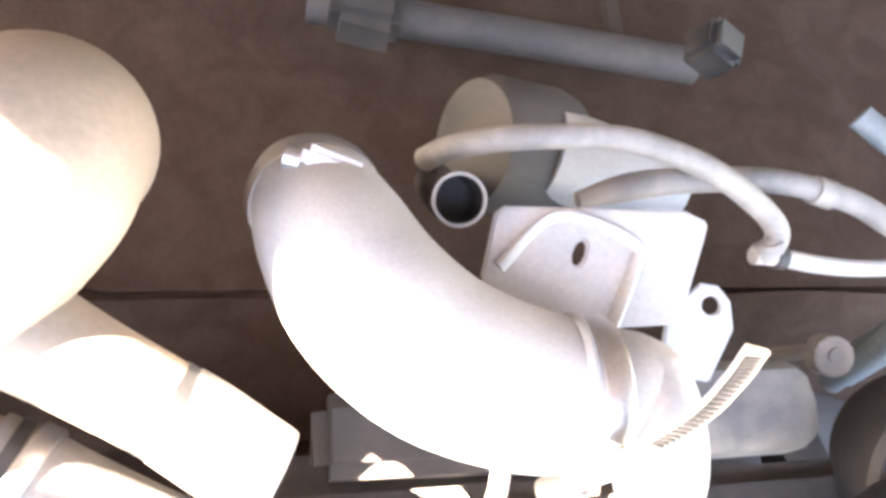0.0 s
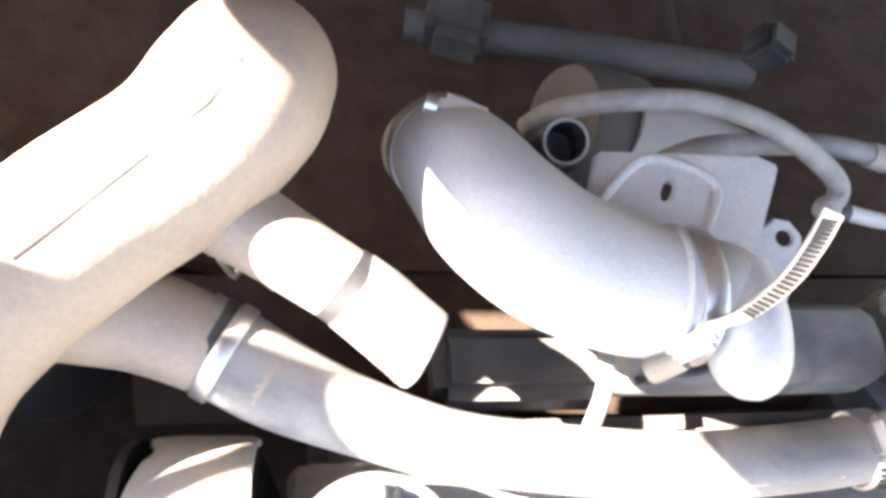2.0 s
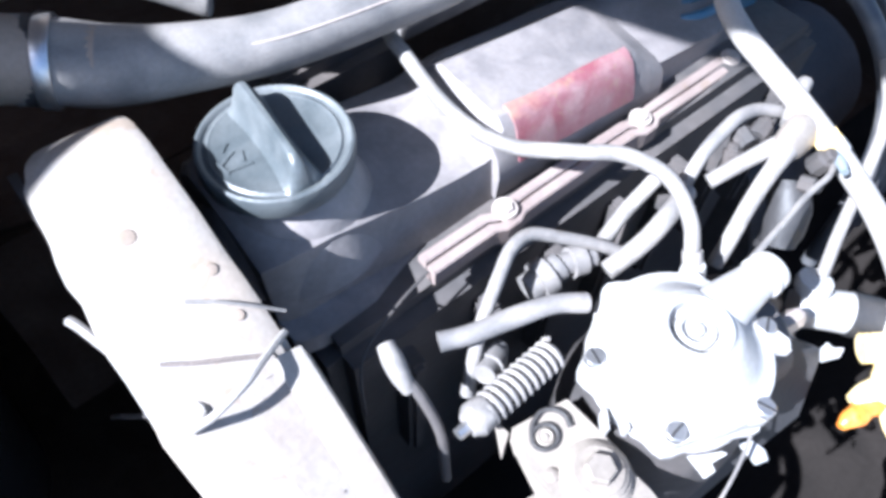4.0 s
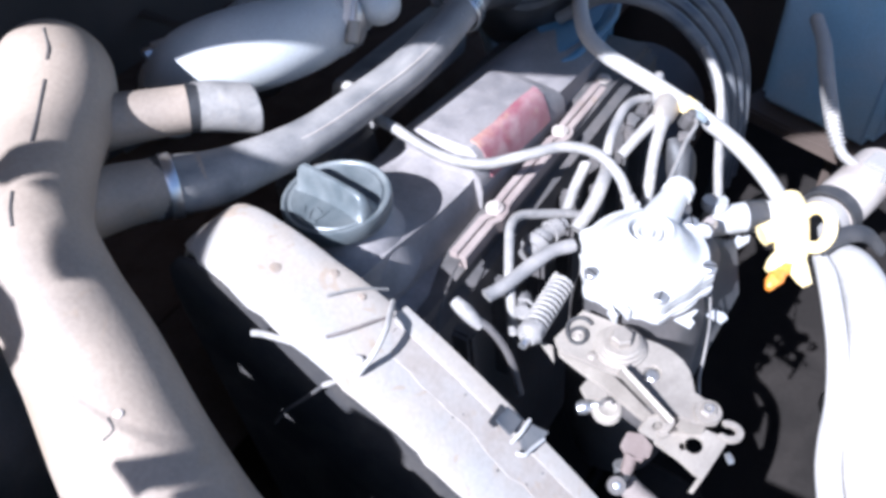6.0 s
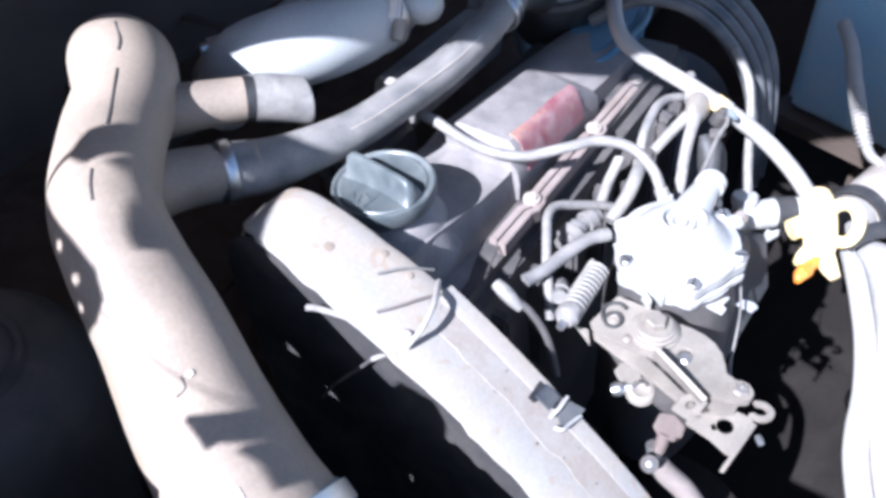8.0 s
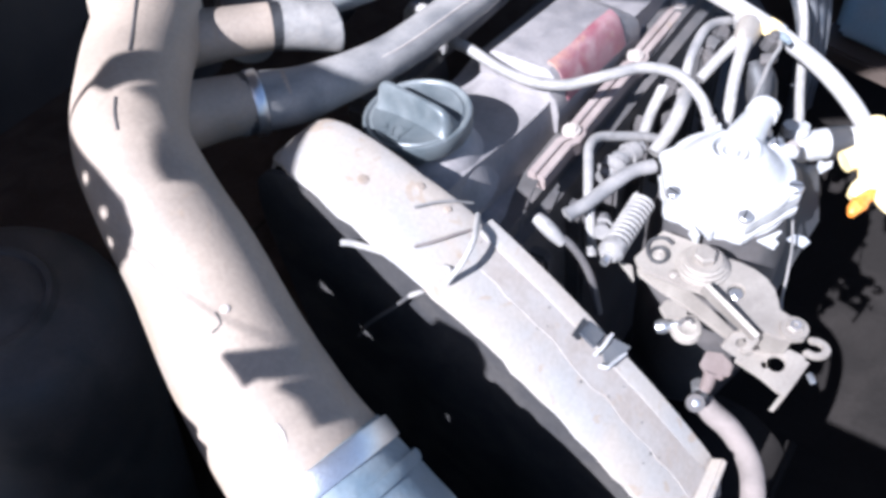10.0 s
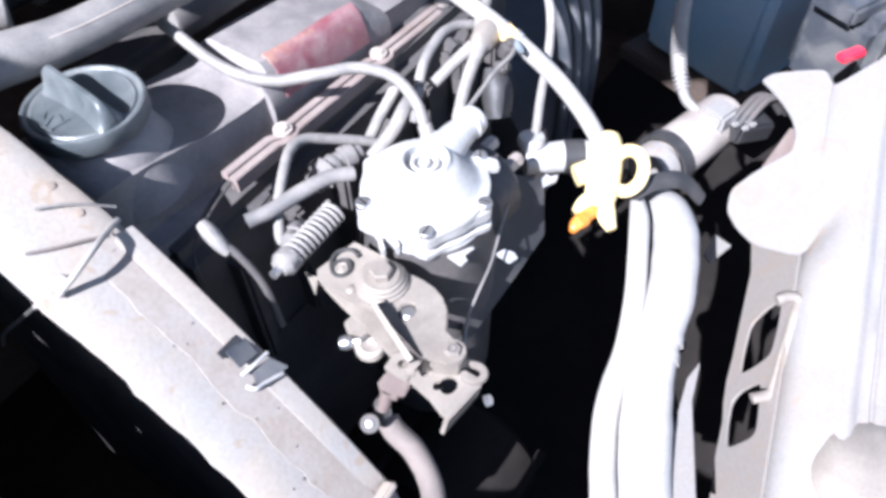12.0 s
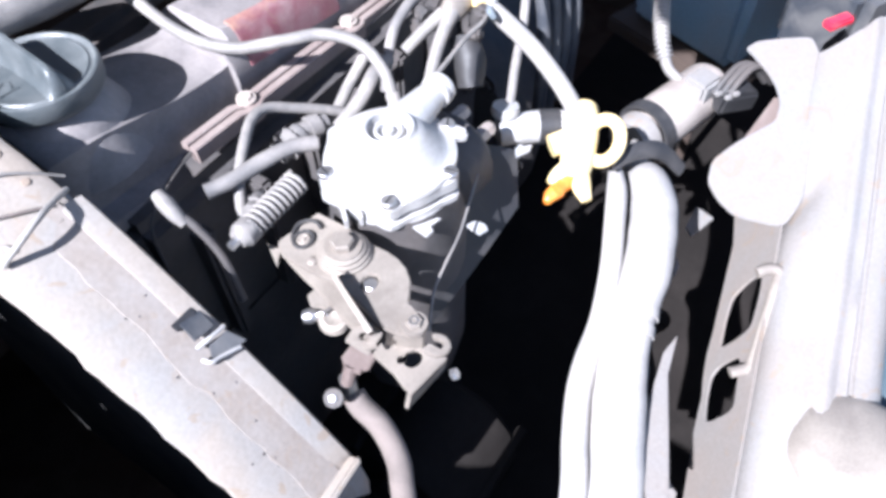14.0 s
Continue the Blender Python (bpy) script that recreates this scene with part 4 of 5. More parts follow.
for q in (((0.44, 0.275, 0.972, 0.0077), (0.473, 0.236, 0.975, 0.0077), (0.487, 0.206, 0.965, 0.0077), (0.483, 0.172, 0.935, 0.0077), (0.490, 0.155, 0.895, 0.0077), (0.50, 0.14, 0.83, 0.0077)), ((0.52, 0.29, 0.955, 0.0125), (0.542, 0.245, 0.965, 0.0125), (0.546, 0.213, 0.955, 0.0125), (0.538, 0.191, 0.935, 0.0125), (0.526, 0.171, 0.895, 0.0125), (0.52, 0.15, 0.82, 0.0125))):
    hose = thing("coolant_hose", q[-1][:3], "grey rubber coolant hose dropping behind the engine", "hose", "coolant hoses")
    part("hose_body", sweep(q, seg=20), SLATE, hose)
    part("end_bead", sweep([q[3][:3], tuple(Vector(q[3][:3]).lerp(Vector(q[4][:3]), 0.15))], q[3][3] + 0.0009, steps=2, seg=20), SLATE, hose)

# ---- small breather tube over the cam cover ----
tube = thing("breather_tube", (0.2, -0.03, 0.95), "thin pale rubber tube snaking over the cam cover", "hose")
part("hose_body", sweep([(0.202, 0.105, 0.985), (0.196, 0.082, 0.988), (0.186, 0.058, 0.978), (0.181, 0.036, 0.978), (0.180, 0.008, 0.970), (0.184, -0.016, 0.964), (0.194, -0.038, 0.962), (0.214, -0.060, 0.964), (0.233, -0.078, 0.964), (0.243, -0.100, 0.959), (0.240, -0.121, 0.947), (0.232, -0.135, 0.930)], 0.0042, seg=14), PALE_HOSE, tube)

part("end_sleeve", sweep([(0.2350, -0.1305, 0.9365), (0.2328, -0.1345, 0.9310)], 0.0053, steps=3, seg=14), RUBBER, tube)

# ---- injection pump ----
pump = thing("injection_pump", (0.19, -0.16, 0.7), "dusty cast alloy injection pump with a domed top", "injection pump")
PC = (0.1865, -0.1635, 0.0)
bm = lathe([(0.0, 0.70), (0.04, 0.70), (0.048, 0.74), (0.048, 0.88), (0.043, 0.905), (0.043, 0.918), (0.0, 0.918)], pose(*PC), 36)
part("body", roughen(bm, 0.0012, 60), SOOT, pump)
out = []
lobes = [radians(a) for a in (149, 215, 276, 335, 32, 92)]
for k in range(72):
    a = 2 * math.pi * k / 72
    d = min(abs((a - l + math.pi) % (2 * math.pi) - math.pi) for l in lobes)
    r = 0.0415 + 0.0055 * math.exp(-(d / 0.17) ** 2)
    out.append((r * math.cos(a), r * math.sin(a)))
part("flange", slab(out, 0.012, pose(PC[0], PC[1], 0.9385), 0.002), ALLOY, pump)
part("lower_ring", slab([(x * 1.01, y * 1.01) for x, y in out], 0.007, pose(PC[0], PC[1], 0.9245), 0.0015), ALLOY, pump)
dome = lathe([(0.0418, -0.002), (0.0412, 0.0010), (0.0390, 0.0018), (0.0360, 0.0020), (0.0345, 0.0028), (0.0308, 0.0068), (0.0268, 0.0112), (0.0228, 0.0156), (0.0205, 0.0182), (0.0185, 0.0193), (0.0168, 0.0204), (0.0160, 0.0220), (0.0148, 0.0226), (0.0132, 0.0220), (0.0122, 0.0160), (0.0098, 0.0152), (0.0090, 0.0190), (0.0078, 0.0197), (0.0064, 0.0190), (0.0056, 0.0160), (0.0040, 0.0160), (0.0034, 0.0195), (0.0, 0.0203)], pose(PC[0] + 0.0005, PC[1] - 0.0005, 0.9385), 56)
part("dome", dome, ALLOY, pump)
for a in (149, 215, 276, 335):
    x, y = PC[0] + 0.0425 * math.cos(radians(a)), PC[1] + 0.0425 * math.sin(radians(a))
    s = part("dome_screw", lathe([(0.0048, 0), (0.0048, 0.0028), (0.0042, 0.0036), (0, 0.0036)], pose(x, y, 0.9387), 14), STEEL, pump)
    part("screw_slot", block((0.0085, 0.0012, 0.0012), pose(x, y, 0.9421, 0, 0, a * 1.7), 0), BLACK, s)
# outlet on the far side of the dome, a tapered arm with a ribbed sleeve
part("outlet", sweep([(0.196, -0.1625, 0.945, 0.0125), (0.210, -0.163, 0.9475, 0.0130), (0.222, -0.1635, 0.949, 0.0115), (0.232, -0.164, 0.9497, 0.0100), (0.238, -0.1645, 0.950, 0.0096)], seg=26), ALLOY, pump)
part("outlet_nut", lathe([(0.0100, -0.001), (0.0110, 0.0), (0.0110, 0.0030), (0.0098, 0.0036), (0.0098, 0.0046), (0.0108, 0.0052), (0.0104, 0.0085), (0.0082, 0.0100), (0.0, 0.0100)], axis_matrix((0.2365, -0.1645, 0.950), (1, -0.04, 0.05)), 24), ALLOY, pump)
part("outlet_lug", slab([(-0.006, -0.005), (0.007, -0.006), (0.009, 0.001), (0.003, 0.007), (-0.006, 0.005)], 0.006, pose(0.2225, -0.1885, 0.9405, 0, 8, -35), 0.0012), ALLOY, pump)
# casting skirt below the flange: a bulged wall with a ledge and cut-outs
skirt = []
for z, r in ((0.905, 0.0375), (0.914, 0.0395), (0.9185, 0.0425), (0.9195, 0.0405)):
    skirt.append([(PC[0] + r * math.cos(a), PC[1] + r * math.sin(a), z) for a in np.linspace(radians(150), radians(395), 30)] + [(PC[0] + (r - 0.006) * math.cos(a), PC[1] + (r - 0.006) * math.sin(a), z) for a in np.linspace(radians(395), radians(150), 30)])
part("skirt", loft(skirt), GREY_METAL, pump)
part("tube_socket", lathe([(0.007, -0.012), (0.0065, 0.0), (0.0052, 0.004), (0.0, 0.004)], axis_matrix((0.231, -0.137, 0.930), (0.05, 0.15, 1)), 16), ALLOY, pump)
for k in range(5):
    part("fin", block((0.003, 0.010, 0.009), pose(0.139 + 0.007 * k, -0.163 - 0.006 * k, 0.922, 0, 0, -40), 0.0006), ALLOY, pump)
part("rear_head", roughen(lathe([(0.0, 0), (0.030, 0), (0.034, 0.006), (0.034, 0.03), (0.028, 0.036), (0.0, 0.036)], axis_matrix((0.225, -0.165, 0.885), (1, -0.1, 0)), 28), 0.0008, 80), SOOT, pump)
for k in range(6):
    a = radians(60 * k + 15)
    part("delivery_valve", lathe([(0.006, 0), (0.006, 0.012), (0.0045, 0.016), (0.0, 0.016)], axis_matrix((0.26, -0.168 + 0.022 * math.cos(a), 0.885 + 0.022 * math.sin(a)), (1, -0.1, 0.0)), 6), BROWN, pump, sharp=20)

# control lever plate and its hardware
levers = thing("control_lever", (0.11, -0.2, 0.88), "tan zinc control lever with bracket and bolts", "control lever")
m = pose(0, 0, 0.919)
outline = [(0.106, -0.1375), (0.136, -0.1435), (0.1365, -0.159), (0.1365, -0.176), (0.134, -0.187), (0.1345, -0.197), (0.1335, -0.206), (0.130, -0.2145), (0.1245, -0.221), (0.1175, -0.2255), (0.1115, -0.2285), (0.1095, -0.236), (0.1085, -0.2425), (0.104, -0.2475), (0.0965, -0.247), (0.0925, -0.241), (0.0905, -0.232), (0.0905, -0.224), (0.0955, -0.207), (0.099, -0.193), (0.0995, -0.183), (0.0985, -0.170), (0.0985, -0.158), (0.0985, -0.147), (0.1015, -0.141)]
part("lever_plate", slab(outline, 0.0032, m, 0.0007, [(0.1105, -0.2020, 0.0062, 0.0050)]), ZINC, levers)
# spring hook: a closed eye with a tail that curls over the plate's corner
part("hook_ring", sweep([(0.1140 + 0.0064 * math.cos(a), -0.1505 + 0.0056 * math.sin(a), 0.9202) for a in np.linspace(0, 2 * math.pi, 16)], 0.0012, steps=3, seg=8), BLACK, levers)
part("hook_tail", sweep([(0.1095, -0.1462, 0.9204), (0.1134, -0.1427, 0.9206), (0.1205, -0.1408, 0.9208), (0.1258, -0.1438, 0.9212), (0.1278, -0.1490, 0.9212), (0.1262, -0.1545, 0.9208)], 0.0012, seg=8), BLACK, levers)
part("hook_eye", lathe([(0.0042, 0.0), (0.0042, 0.0014), (0.0034, 0.0020), (0.0026, 0.0014), (0.0018, 0.0014), (0.0014, 0.0024), (0.0, 0.0026)], pose(0.1140, -0.1505, 0.919), 18), ZINC, levers)
part("shaft_collar", lathe([(0.0165, 0), (0.0165, 0.0018), (0.0150, 0.0024), (0.0150, 0.0042), (0.0132, 0.0048), (0.0132, 0.0066), (0.0112, 0.0074), (0.0112, 0.0086), (0.0, 0.0086)], pose(0.1190, -0.1775, 0.919), 36), ZINC, levers)
hex_bolt((0.1190, -0.1775, 0.9275), (0, 0, 1), 0.0072, levers, washer=False, spin=10, mat=ZINC)
part("slot_pin", lathe([(0.0046, -0.006), (0.0046, -0.0005), (0.0036, 0.0004), (0.0, 0.0004)], pose(0.1112, -0.2024, 0.917), 16), STEEL, levers)
# pressed stop flange standing on the plate's inner edge, folded down at its end
bm = loft([[(0.1035, -0.1835, 0.9175), (0.1005, -0.1835, 0.9175), (0.0965, -0.1870, 0.9300), (0.0992, -0.1875, 0.9312)], [(0.0945, -0.2040, 0.9165), (0.0915, -0.2035, 0.9165), (0.0875, -0.2060, 0.9285), (0.0902, -0.2070, 0.9298)], [(0.0872, -0.2235, 0.9150), (0.0842, -0.2225, 0.9150), (0.0795, -0.2245, 0.9255), (0.0822, -0.2258, 0.9268)]])
part("strut", bm, ZINC, levers)
part("strut_foot", slab([(-0.010, -0.006), (0.008, -0.006), (0.010, 0.004), (0.004, 0.010), (-0.008, 0.010)], 0.003, axis_matrix((0.0835, -0.2190, 0.9085), (-0.75, -0.45, 0.35), 60), 0.0006, [(0.001, 0.002, 0.0030, 0.0030)]), ZINC, levers)
# lower arm of the lever, a second pressing underneath
part("lower_arm", slab([(0.108, -0.139), (0.1035, -0.1425), (0.0985, -0.160), (0.0955, -0.174), (0.0905, -0.191), (0.0850, -0.209), (0.0795, -0.2215), (0.0845, -0.2260), (0.0925, -0.211), (0.1025, -0.190), (0.110, -0.170), (0.122, -0.150)], 0.0030, pose(0, 0, 0.9065), 0.0007), ZINC, levers)
part("arm_rivet", lathe([(0.0032, -0.001), (0.0032, 0.0012), (0.002, 0.002), (0.0, 0.002)], pose(0.1045, -0.165, 0.9190), 12), ZINC, levers)
end_bolt = hex_bolt((0.1005, -0.2400, 0.9205), (0, 0, 1), 0.0050, levers, spin=15, mat=ZINC)
part("bolt_bore", lathe([(0.0028, 0.0036), (0.0028, 0.0046), (0.0018, 0.0047), (0.0016, 0.0038)], pose(0.1005, -0.2400, 0.9200), 16), STEEL, end_bolt)
# open clevis ring beside the bolt
ring = [(0.0001 + 0.0082 * math.cos(a), 0.0072 * math.sin(a)) for a in np.linspace(radians(-150), radians(120), 18)]
ring += [(0.0001 + 0.0040 * math.cos(a), 0.0033 * math.sin(a)) for a in np.linspace(radians(120), radians(-150), 14)]
part("eye_lug", slab(ring, 0.0036, pose(0.1005, -0.2540, 0.9120, 0, 0, -70), 0.0006), ZINC, levers)
# bracket below with a torn hole and a flange folded down along its far edge
shelf = part("angle_bracket", slab([(0.088, -0.2165), (0.097, -0.2165), (0.1035, -0.2210), (0.1125, -0.2420), (0.1125, -0.2505), (0.1080, -0.2535), (0.0805, -0.2500), (0.0800, -0.2455), (0.0845, -0.2340)], 0.003, pose(0, 0, 0.884), 0.0006, [(0.0985, -0.2385, 0.0062, 0.0052), (0.0945, -0.2330, 0.0030, 0.0024)]), ZINC, levers)
part("folded_flange", loft([[(0.0792, -0.2478, 0.8835), (0.0792, -0.2508, 0.8835), (0.0780, -0.2480, 0.8635), (0.0780, -0.2452, 0.8635)], [(0.1095, -0.2520, 0.8835), (0.1095, -0.2550, 0.8835), (0.1085, -0.2530, 0.8680), (0.1085, -0.2500, 0.8680)]]), ZINC, shelf)
part("web", loft([[(0.0985, -0.2250, 0.9165), (0.0965, -0.2240, 0.9165), (0.0965, -0.2200, 0.8835), (0.0985, -0.2210, 0.8835)], [(0.1075, -0.2430, 0.9165), (0.1055, -0.2425, 0.9165), (0.1065, -0.2395, 0.8835), (0.1085, -0.2400, 0.8835)]]), ZINC, shelf)
part("tan_tab", slab([(0.080, -0.1985), (0.0755, -0.2040), (0.0765, -0.2150), (0.0800, -0.2145), (0.0815, -0.2175), (0.0900, -0.2165), (0.0950, -0.2075), (0.0915, -0.1985)], 0.003, pose(0, 0, 0.876), 0.0007), PINK_TAB, levers)
part("tab_screw", sweep([(0.0790, -0.2070, 0.875, 0.0040), (0.0745, -0.2072, 0.868, 0.0040), (0.0715, -0.2073, 0.8635, 0.0036)], seg=10, ridges=(0.0016, 0.0004)), PINK_TAB, levers)
part("tab_eye", lathe([(0.0022, -0.002), (0.0058, -0.002), (0.0062, 0.0), (0.0058, 0.002), (0.0022, 0.002), (0.0022, -0.002)], axis_matrix((0.0605, -0.2058, 0.862), (-0.4, -0.3, 0.8)), 18), IRON, levers)
part("eye_pin", lathe([(0.0022, -0.004), (0.0022, 0.003), (0.0, 0.0036)], axis_matrix((0.0605, -0.2058, 0.862), (-0.4, -0.3, 0.8)), 10), STEEL, levers)
part("stop_bolt", lathe([(0.0, -0.0050), (0.0040, -0.0040), (0.0052, 0.0), (0.0044, 0.0034), (0.0028, 0.0050), (0.0028, 0.012), (0.0, 0.012)], axis_matrix((0.0895, -0.1680, 0.8825), (0.55, -0.75, 0.15)), 14), STEEL, levers)
part("stop_nut", lathe([(0.003, 0), (0.0095, 0), (0.0102, 0.0016), (0.0092, 0.0030), (0.0100, 0.0044), (0.0090, 0.0064), (0.0060, 0.0072), (0.003, 0.0060)], axis_matrix((0.0965, -0.1815, 0.8790), (-0.2, -0.1, 1)), 22), ZINC, levers)
part("stop_cheek", slab([(-0.006, -0.009), (0.006, -0.008), (0.007, 0.005), (0.0, 0.010), (-0.007, 0.006)], 0.0026, pose(0.1010, -0.1705, 0.8895, 12, -10, 25), 0.0006), ZINC, levers)
part("stop_clip", sweep([(0.0935, -0.1765, 0.8870), (0.0965, -0.1790, 0.8900), (0.1000, -0.1815, 0.8880), (0.0985, -0.1850, 0.8875)], 0.0013, seg=8), IRON, levers)
hex_bolt((0.1100, -0.2585, 0.866), (0.4, -0.6, 0.5), 0.004, levers, washer=False)
part("corner_gusset", slab([(0.1055, -0.1265), (0.1065, -0.1365), (0.0950, -0.1435)], 0.002, pose(0, 0, 0.909), 0.0004), ZINC, levers)
# return spring
spring = thing("return_spring", (0.11, -0.128, 0.925), "pale coiled return spring beside the pump dome", "spring")
a0, a1 = Vector((0.096, -0.1275, 0.9335)), Vector((0.142, -0.1255, 0.932))
ax = (a1 - a0).normalized()
su = ax.orthogonal().normalized()
sv = ax.cross(su)
coil = [a0 + (a1 - a0) * (k / 132) + (su * math.cos(k * math.pi / 6) + sv * math.sin(k * math.pi / 6)) * 0.0072 for k in range(133)]
part("coil", sweep(coil, 0.0014, steps=1, seg=6), PALE_HOSE, spring)
part("core", sweep([tuple(a0), tuple(a1)], 0.0048, seg=14), BROWN, spring)
part("end_seat", roughen(lathe([(0.0, 0), (0.0055, 0), (0.0085, 0.004), (0.0085, 0.010), (0.006, 0.014), (0.0, 0.014)], axis_matrix(a0 - ax * 0.010, ax), 16), 0.0008, 200), PALE_HOSE, spring)
part("end_pin", lathe([(0.003, 0), (0.003, 0.006), (0, 0.006)], axis_matrix(a0 - ax * 0.010, -ax), 8), STEEL, spring)

under = thing("fuel_return_hose", (0.06, -0.24, 0.8), "dusty ribbed brown rubber hose under the lever", "hose")
part("hose_body", sweep([(0.0745, -0.2075, 0.8425), (0.0722, -0.2150, 0.8400), (0.0705, -0.2310, 0.8320), (0.0625, -0.2480, 0.8190), (0.052, -0.258, 0.800), (0.044, -0.265, 0.765), (0.040, -0.268, 0.70)], 0.0078, seg=20, ridges=(0.0016, 0.00015)), BROWN_HOSE, under)
part("end_screw", lathe([(0.005, 0), (0.005, 0.016), (0.003, 0.018), (0.0, 0.018)], axis_matrix((0.0775, -0.2015, 0.858), (-0.25, -0.35, -1)), 10), STEEL, under)

# fuel pipes between cover and pump
bent = thing("bent_fuel_pipe", (0.15, -0.085, 0.9), "pale bent steel fuel pipe beside the cam cover", "pipe", "fuel pipes")
part("pipe", sweep([(0.105, -0.108, 0.905), (0.113, -0.102, 0.923), (0.126, -0.093, 0.936), (0.146, -0.082, 0.943), (0.160, -0.075, 0.944), (0.174, -0.074, 0.942), (0.19, -0.082, 0.934), (0.212, -0.097, 0.922), (0.225, -0.108, 0.912)], 0.0036, seg=12), PALE_HOSE, bent)
ribbed = thing("braided_hose", (0.13, -0.1, 0.92), "short braided grey fuel hose crossing the pipes", "hose")
part("hose_body", sweep([(0.1005, -0.0905, 0.939), (0.115, -0.097, 0.9395), (0.136, -0.1035, 0.941), (0.155, -0.110, 0.941), (0.17, -0.118, 0.937)], 0.0050, steps=14, seg=18, wobble=0.10), RUBBER, ribbed)
for k, (p, q, r) in enumerate((((0.112, -0.111, 0.922), (0.130, -0.102, 0.914), 0.0055), ((0.164, -0.086, 0.914), (0.186, -0.088, 0.918), 0.008), ((0.186, -0.088, 0.918), (0.205, -0.094, 0.917), 0.0065))):
    f = thing("pipe_union", p, "dusty grey pipe union between the fuel pipes", "pipe union", "pipe unions")
    part("barrel", sweep([p, tuple((Vector(p) + Vector(q)) / 2), q], r, seg=12), RUBBER, f)
    part("nut", lathe([(r * 1.35, -0.004), (r * 1.35, 0.004), (r, 0.006), (0.0, 0.006)], axis_matrix(tuple((Vector(p) + Vector(q)) / 2), Vector(q) - Vector(p)), 12), RUBBER, f)
for a, b, c, d, r in (((0.205, -0.094, 0.915), (0.222, -0.088, 0.908), (0.243, -0.084, 0.915), (0.265, -0.084, 0.928), 0.0045), ((0.205, -0.105, 0.915), (0.228, -0.108, 0.925), (0.246, -0.107, 0.934), (0.268, -0.102, 0.930), 0.0055)):
    f = thing("fuel_pipe", a, "dusty pale fuel pipe beside the pump", "pipe", "fuel pipes")
    part("pipe", sweep([a, b, c, d], r, seg=12), PALE_HOSE, f)
cut = thing("loose_pipe_end", (0.075, -0.09, 0.94), "pale cut pipe end poking from the dark gap", "pipe")
part("pipe", sweep([(0.076, -0.083, 0.956, 0.0040), (0.0745, -0.090, 0.954, 0.0050), (0.0735, -0.097, 0.950, 0.0046), (0.0735, -0.103, 0.945, 0.0030)], seg=12), PALE_HOSE, cut)
part("tail", sweep([(0.0745, -0.094, 0.951), (0.0765, -0.108, 0.942), (0.078, -0.12, 0.92), (0.074, -0.13, 0.89)], 0.0026, seg=10), SOOT, cut)

# ---- injector banjo cluster ----
cluster = thing("banjo_cluster", (0.33, -0.115, 0.92), "dusty cluster of banjo unions and short pipes", "banjo union")
part("body", sweep([(0.350, -0.118, 0.944, 0.0090), (0.342, -0.119, 0.945, 0.0110), (0.330, -0.120, 0.944, 0.0105), (0.322, -0.1205, 0.942, 0.0080), (0.316, -0.1205, 0.940, 0.0040)], seg=18, flat=0.75), ZINC, cluster)
part("leg", sweep([(0.328, -0.117, 0.943, 0.0058), (0.314, -0.1125, 0.939, 0.0050), (0.300, -0.1075, 0.932, 0.0046), (0.288, -0.103, 0.925, 0.0045)], seg=14), PALE_HOSE, cluster)
part("leg", sweep([(0.324, -0.122, 0.943, 0.0058), (0.308, -0.1245, 0.938, 0.0050), (0.290, -0.1285, 0.928, 0.0047), (0.272, -0.134, 0.914, 0.0046), (0.264, -0.136, 0.902, 0.0046)], seg=14), PALE_HOSE, cluster)
part("loop_pipe", sweep([(0.268, -0.098, 0.900), (0.278, -0.095, 0.922), (0.292, -0.092, 0.938), (0.308, -0.091, 0.945), (0.322, -0.0905, 0.946), (0.336, -0.093, 0.944), (0.348, -0.100, 0.941)], 0.0041, seg=14), RUBBER, cluster)
part("upper_arm", sweep([(0.338, -0.112, 0.946, 0.0052), (0.352, -0.105, 0.948, 0.0048), (0.372, -0.098, 0.948, 0.0046)], seg=12), PALE_HOSE, cluster)
for x, y, z, r, d in ((0.318, -0.099, 0.938, 0.0062, (0.3, 1, 0.1)), (0.309, -0.1015, 0.931, 0.0056, (0.2, 0.4, 1)), (0.327, -0.103, 0.941, 0.0058, (1, 0.2, 0.2)), (0.336, -0.138, 0.940, 0.0062, (0.1, -0.3, 1)), (0.322, -0.142, 0.934, 0.0048, (0.2, -1, 0.3))):
    part("union_nut", lathe([(r, -r), (r * 1.06, -r * 0.8), (r * 1.06, r * 0.6), (r * 0.7, r * 0.8), (r * 0.7, r * 1.3), (r * 0.45, r * 1.45), (0.0, r * 1.45)], axis_matrix((x, y, z), d), 8), IRON, cluster, sharp=25)
part("brass_block", block((0.012, 0.014, 0.010), pose(0.345, -0.133, 0.946, 0, 0, -30), 0.0015), CREAM, cluster, "dull brass block")
part("spill_stub", sweep([(0.342, -0.140, 0.944, 0.0030), (0.336, -0.147, 0.946, 0.0030), (0.331, -0.152, 0.947, 0.0022)], seg=10), SLATE, cluster)
part("dark_union", roughen(sweep([(0.325, -0.132, 0.925, 0.011), (0.316, -0.142, 0.915, 0.012), (0.305, -0.150, 0.900, 0.010)], seg=14), 0.0012, 120), BLACK, cluster)
dark = thing("thin_cable", (0.3, -0.16, 0.92), "thin pale cable running to the pump outlet", "cable")
part("cable", sweep([(0.340, -0.143, 0.942), (0.325, -0.1475, 0.945), (0.311, -0.148, 0.946), (0.295, -0.149, 0.947), (0.272, -0.152, 0.948), (0.243, -0.155, 0.948)], 0.0017, seg=10), PALE_HOSE, dark)
drop = thing("drop_pipe", (0.34, -0.17, 0.88), "pale upright pipe ending in a banjo eye", "pipe")
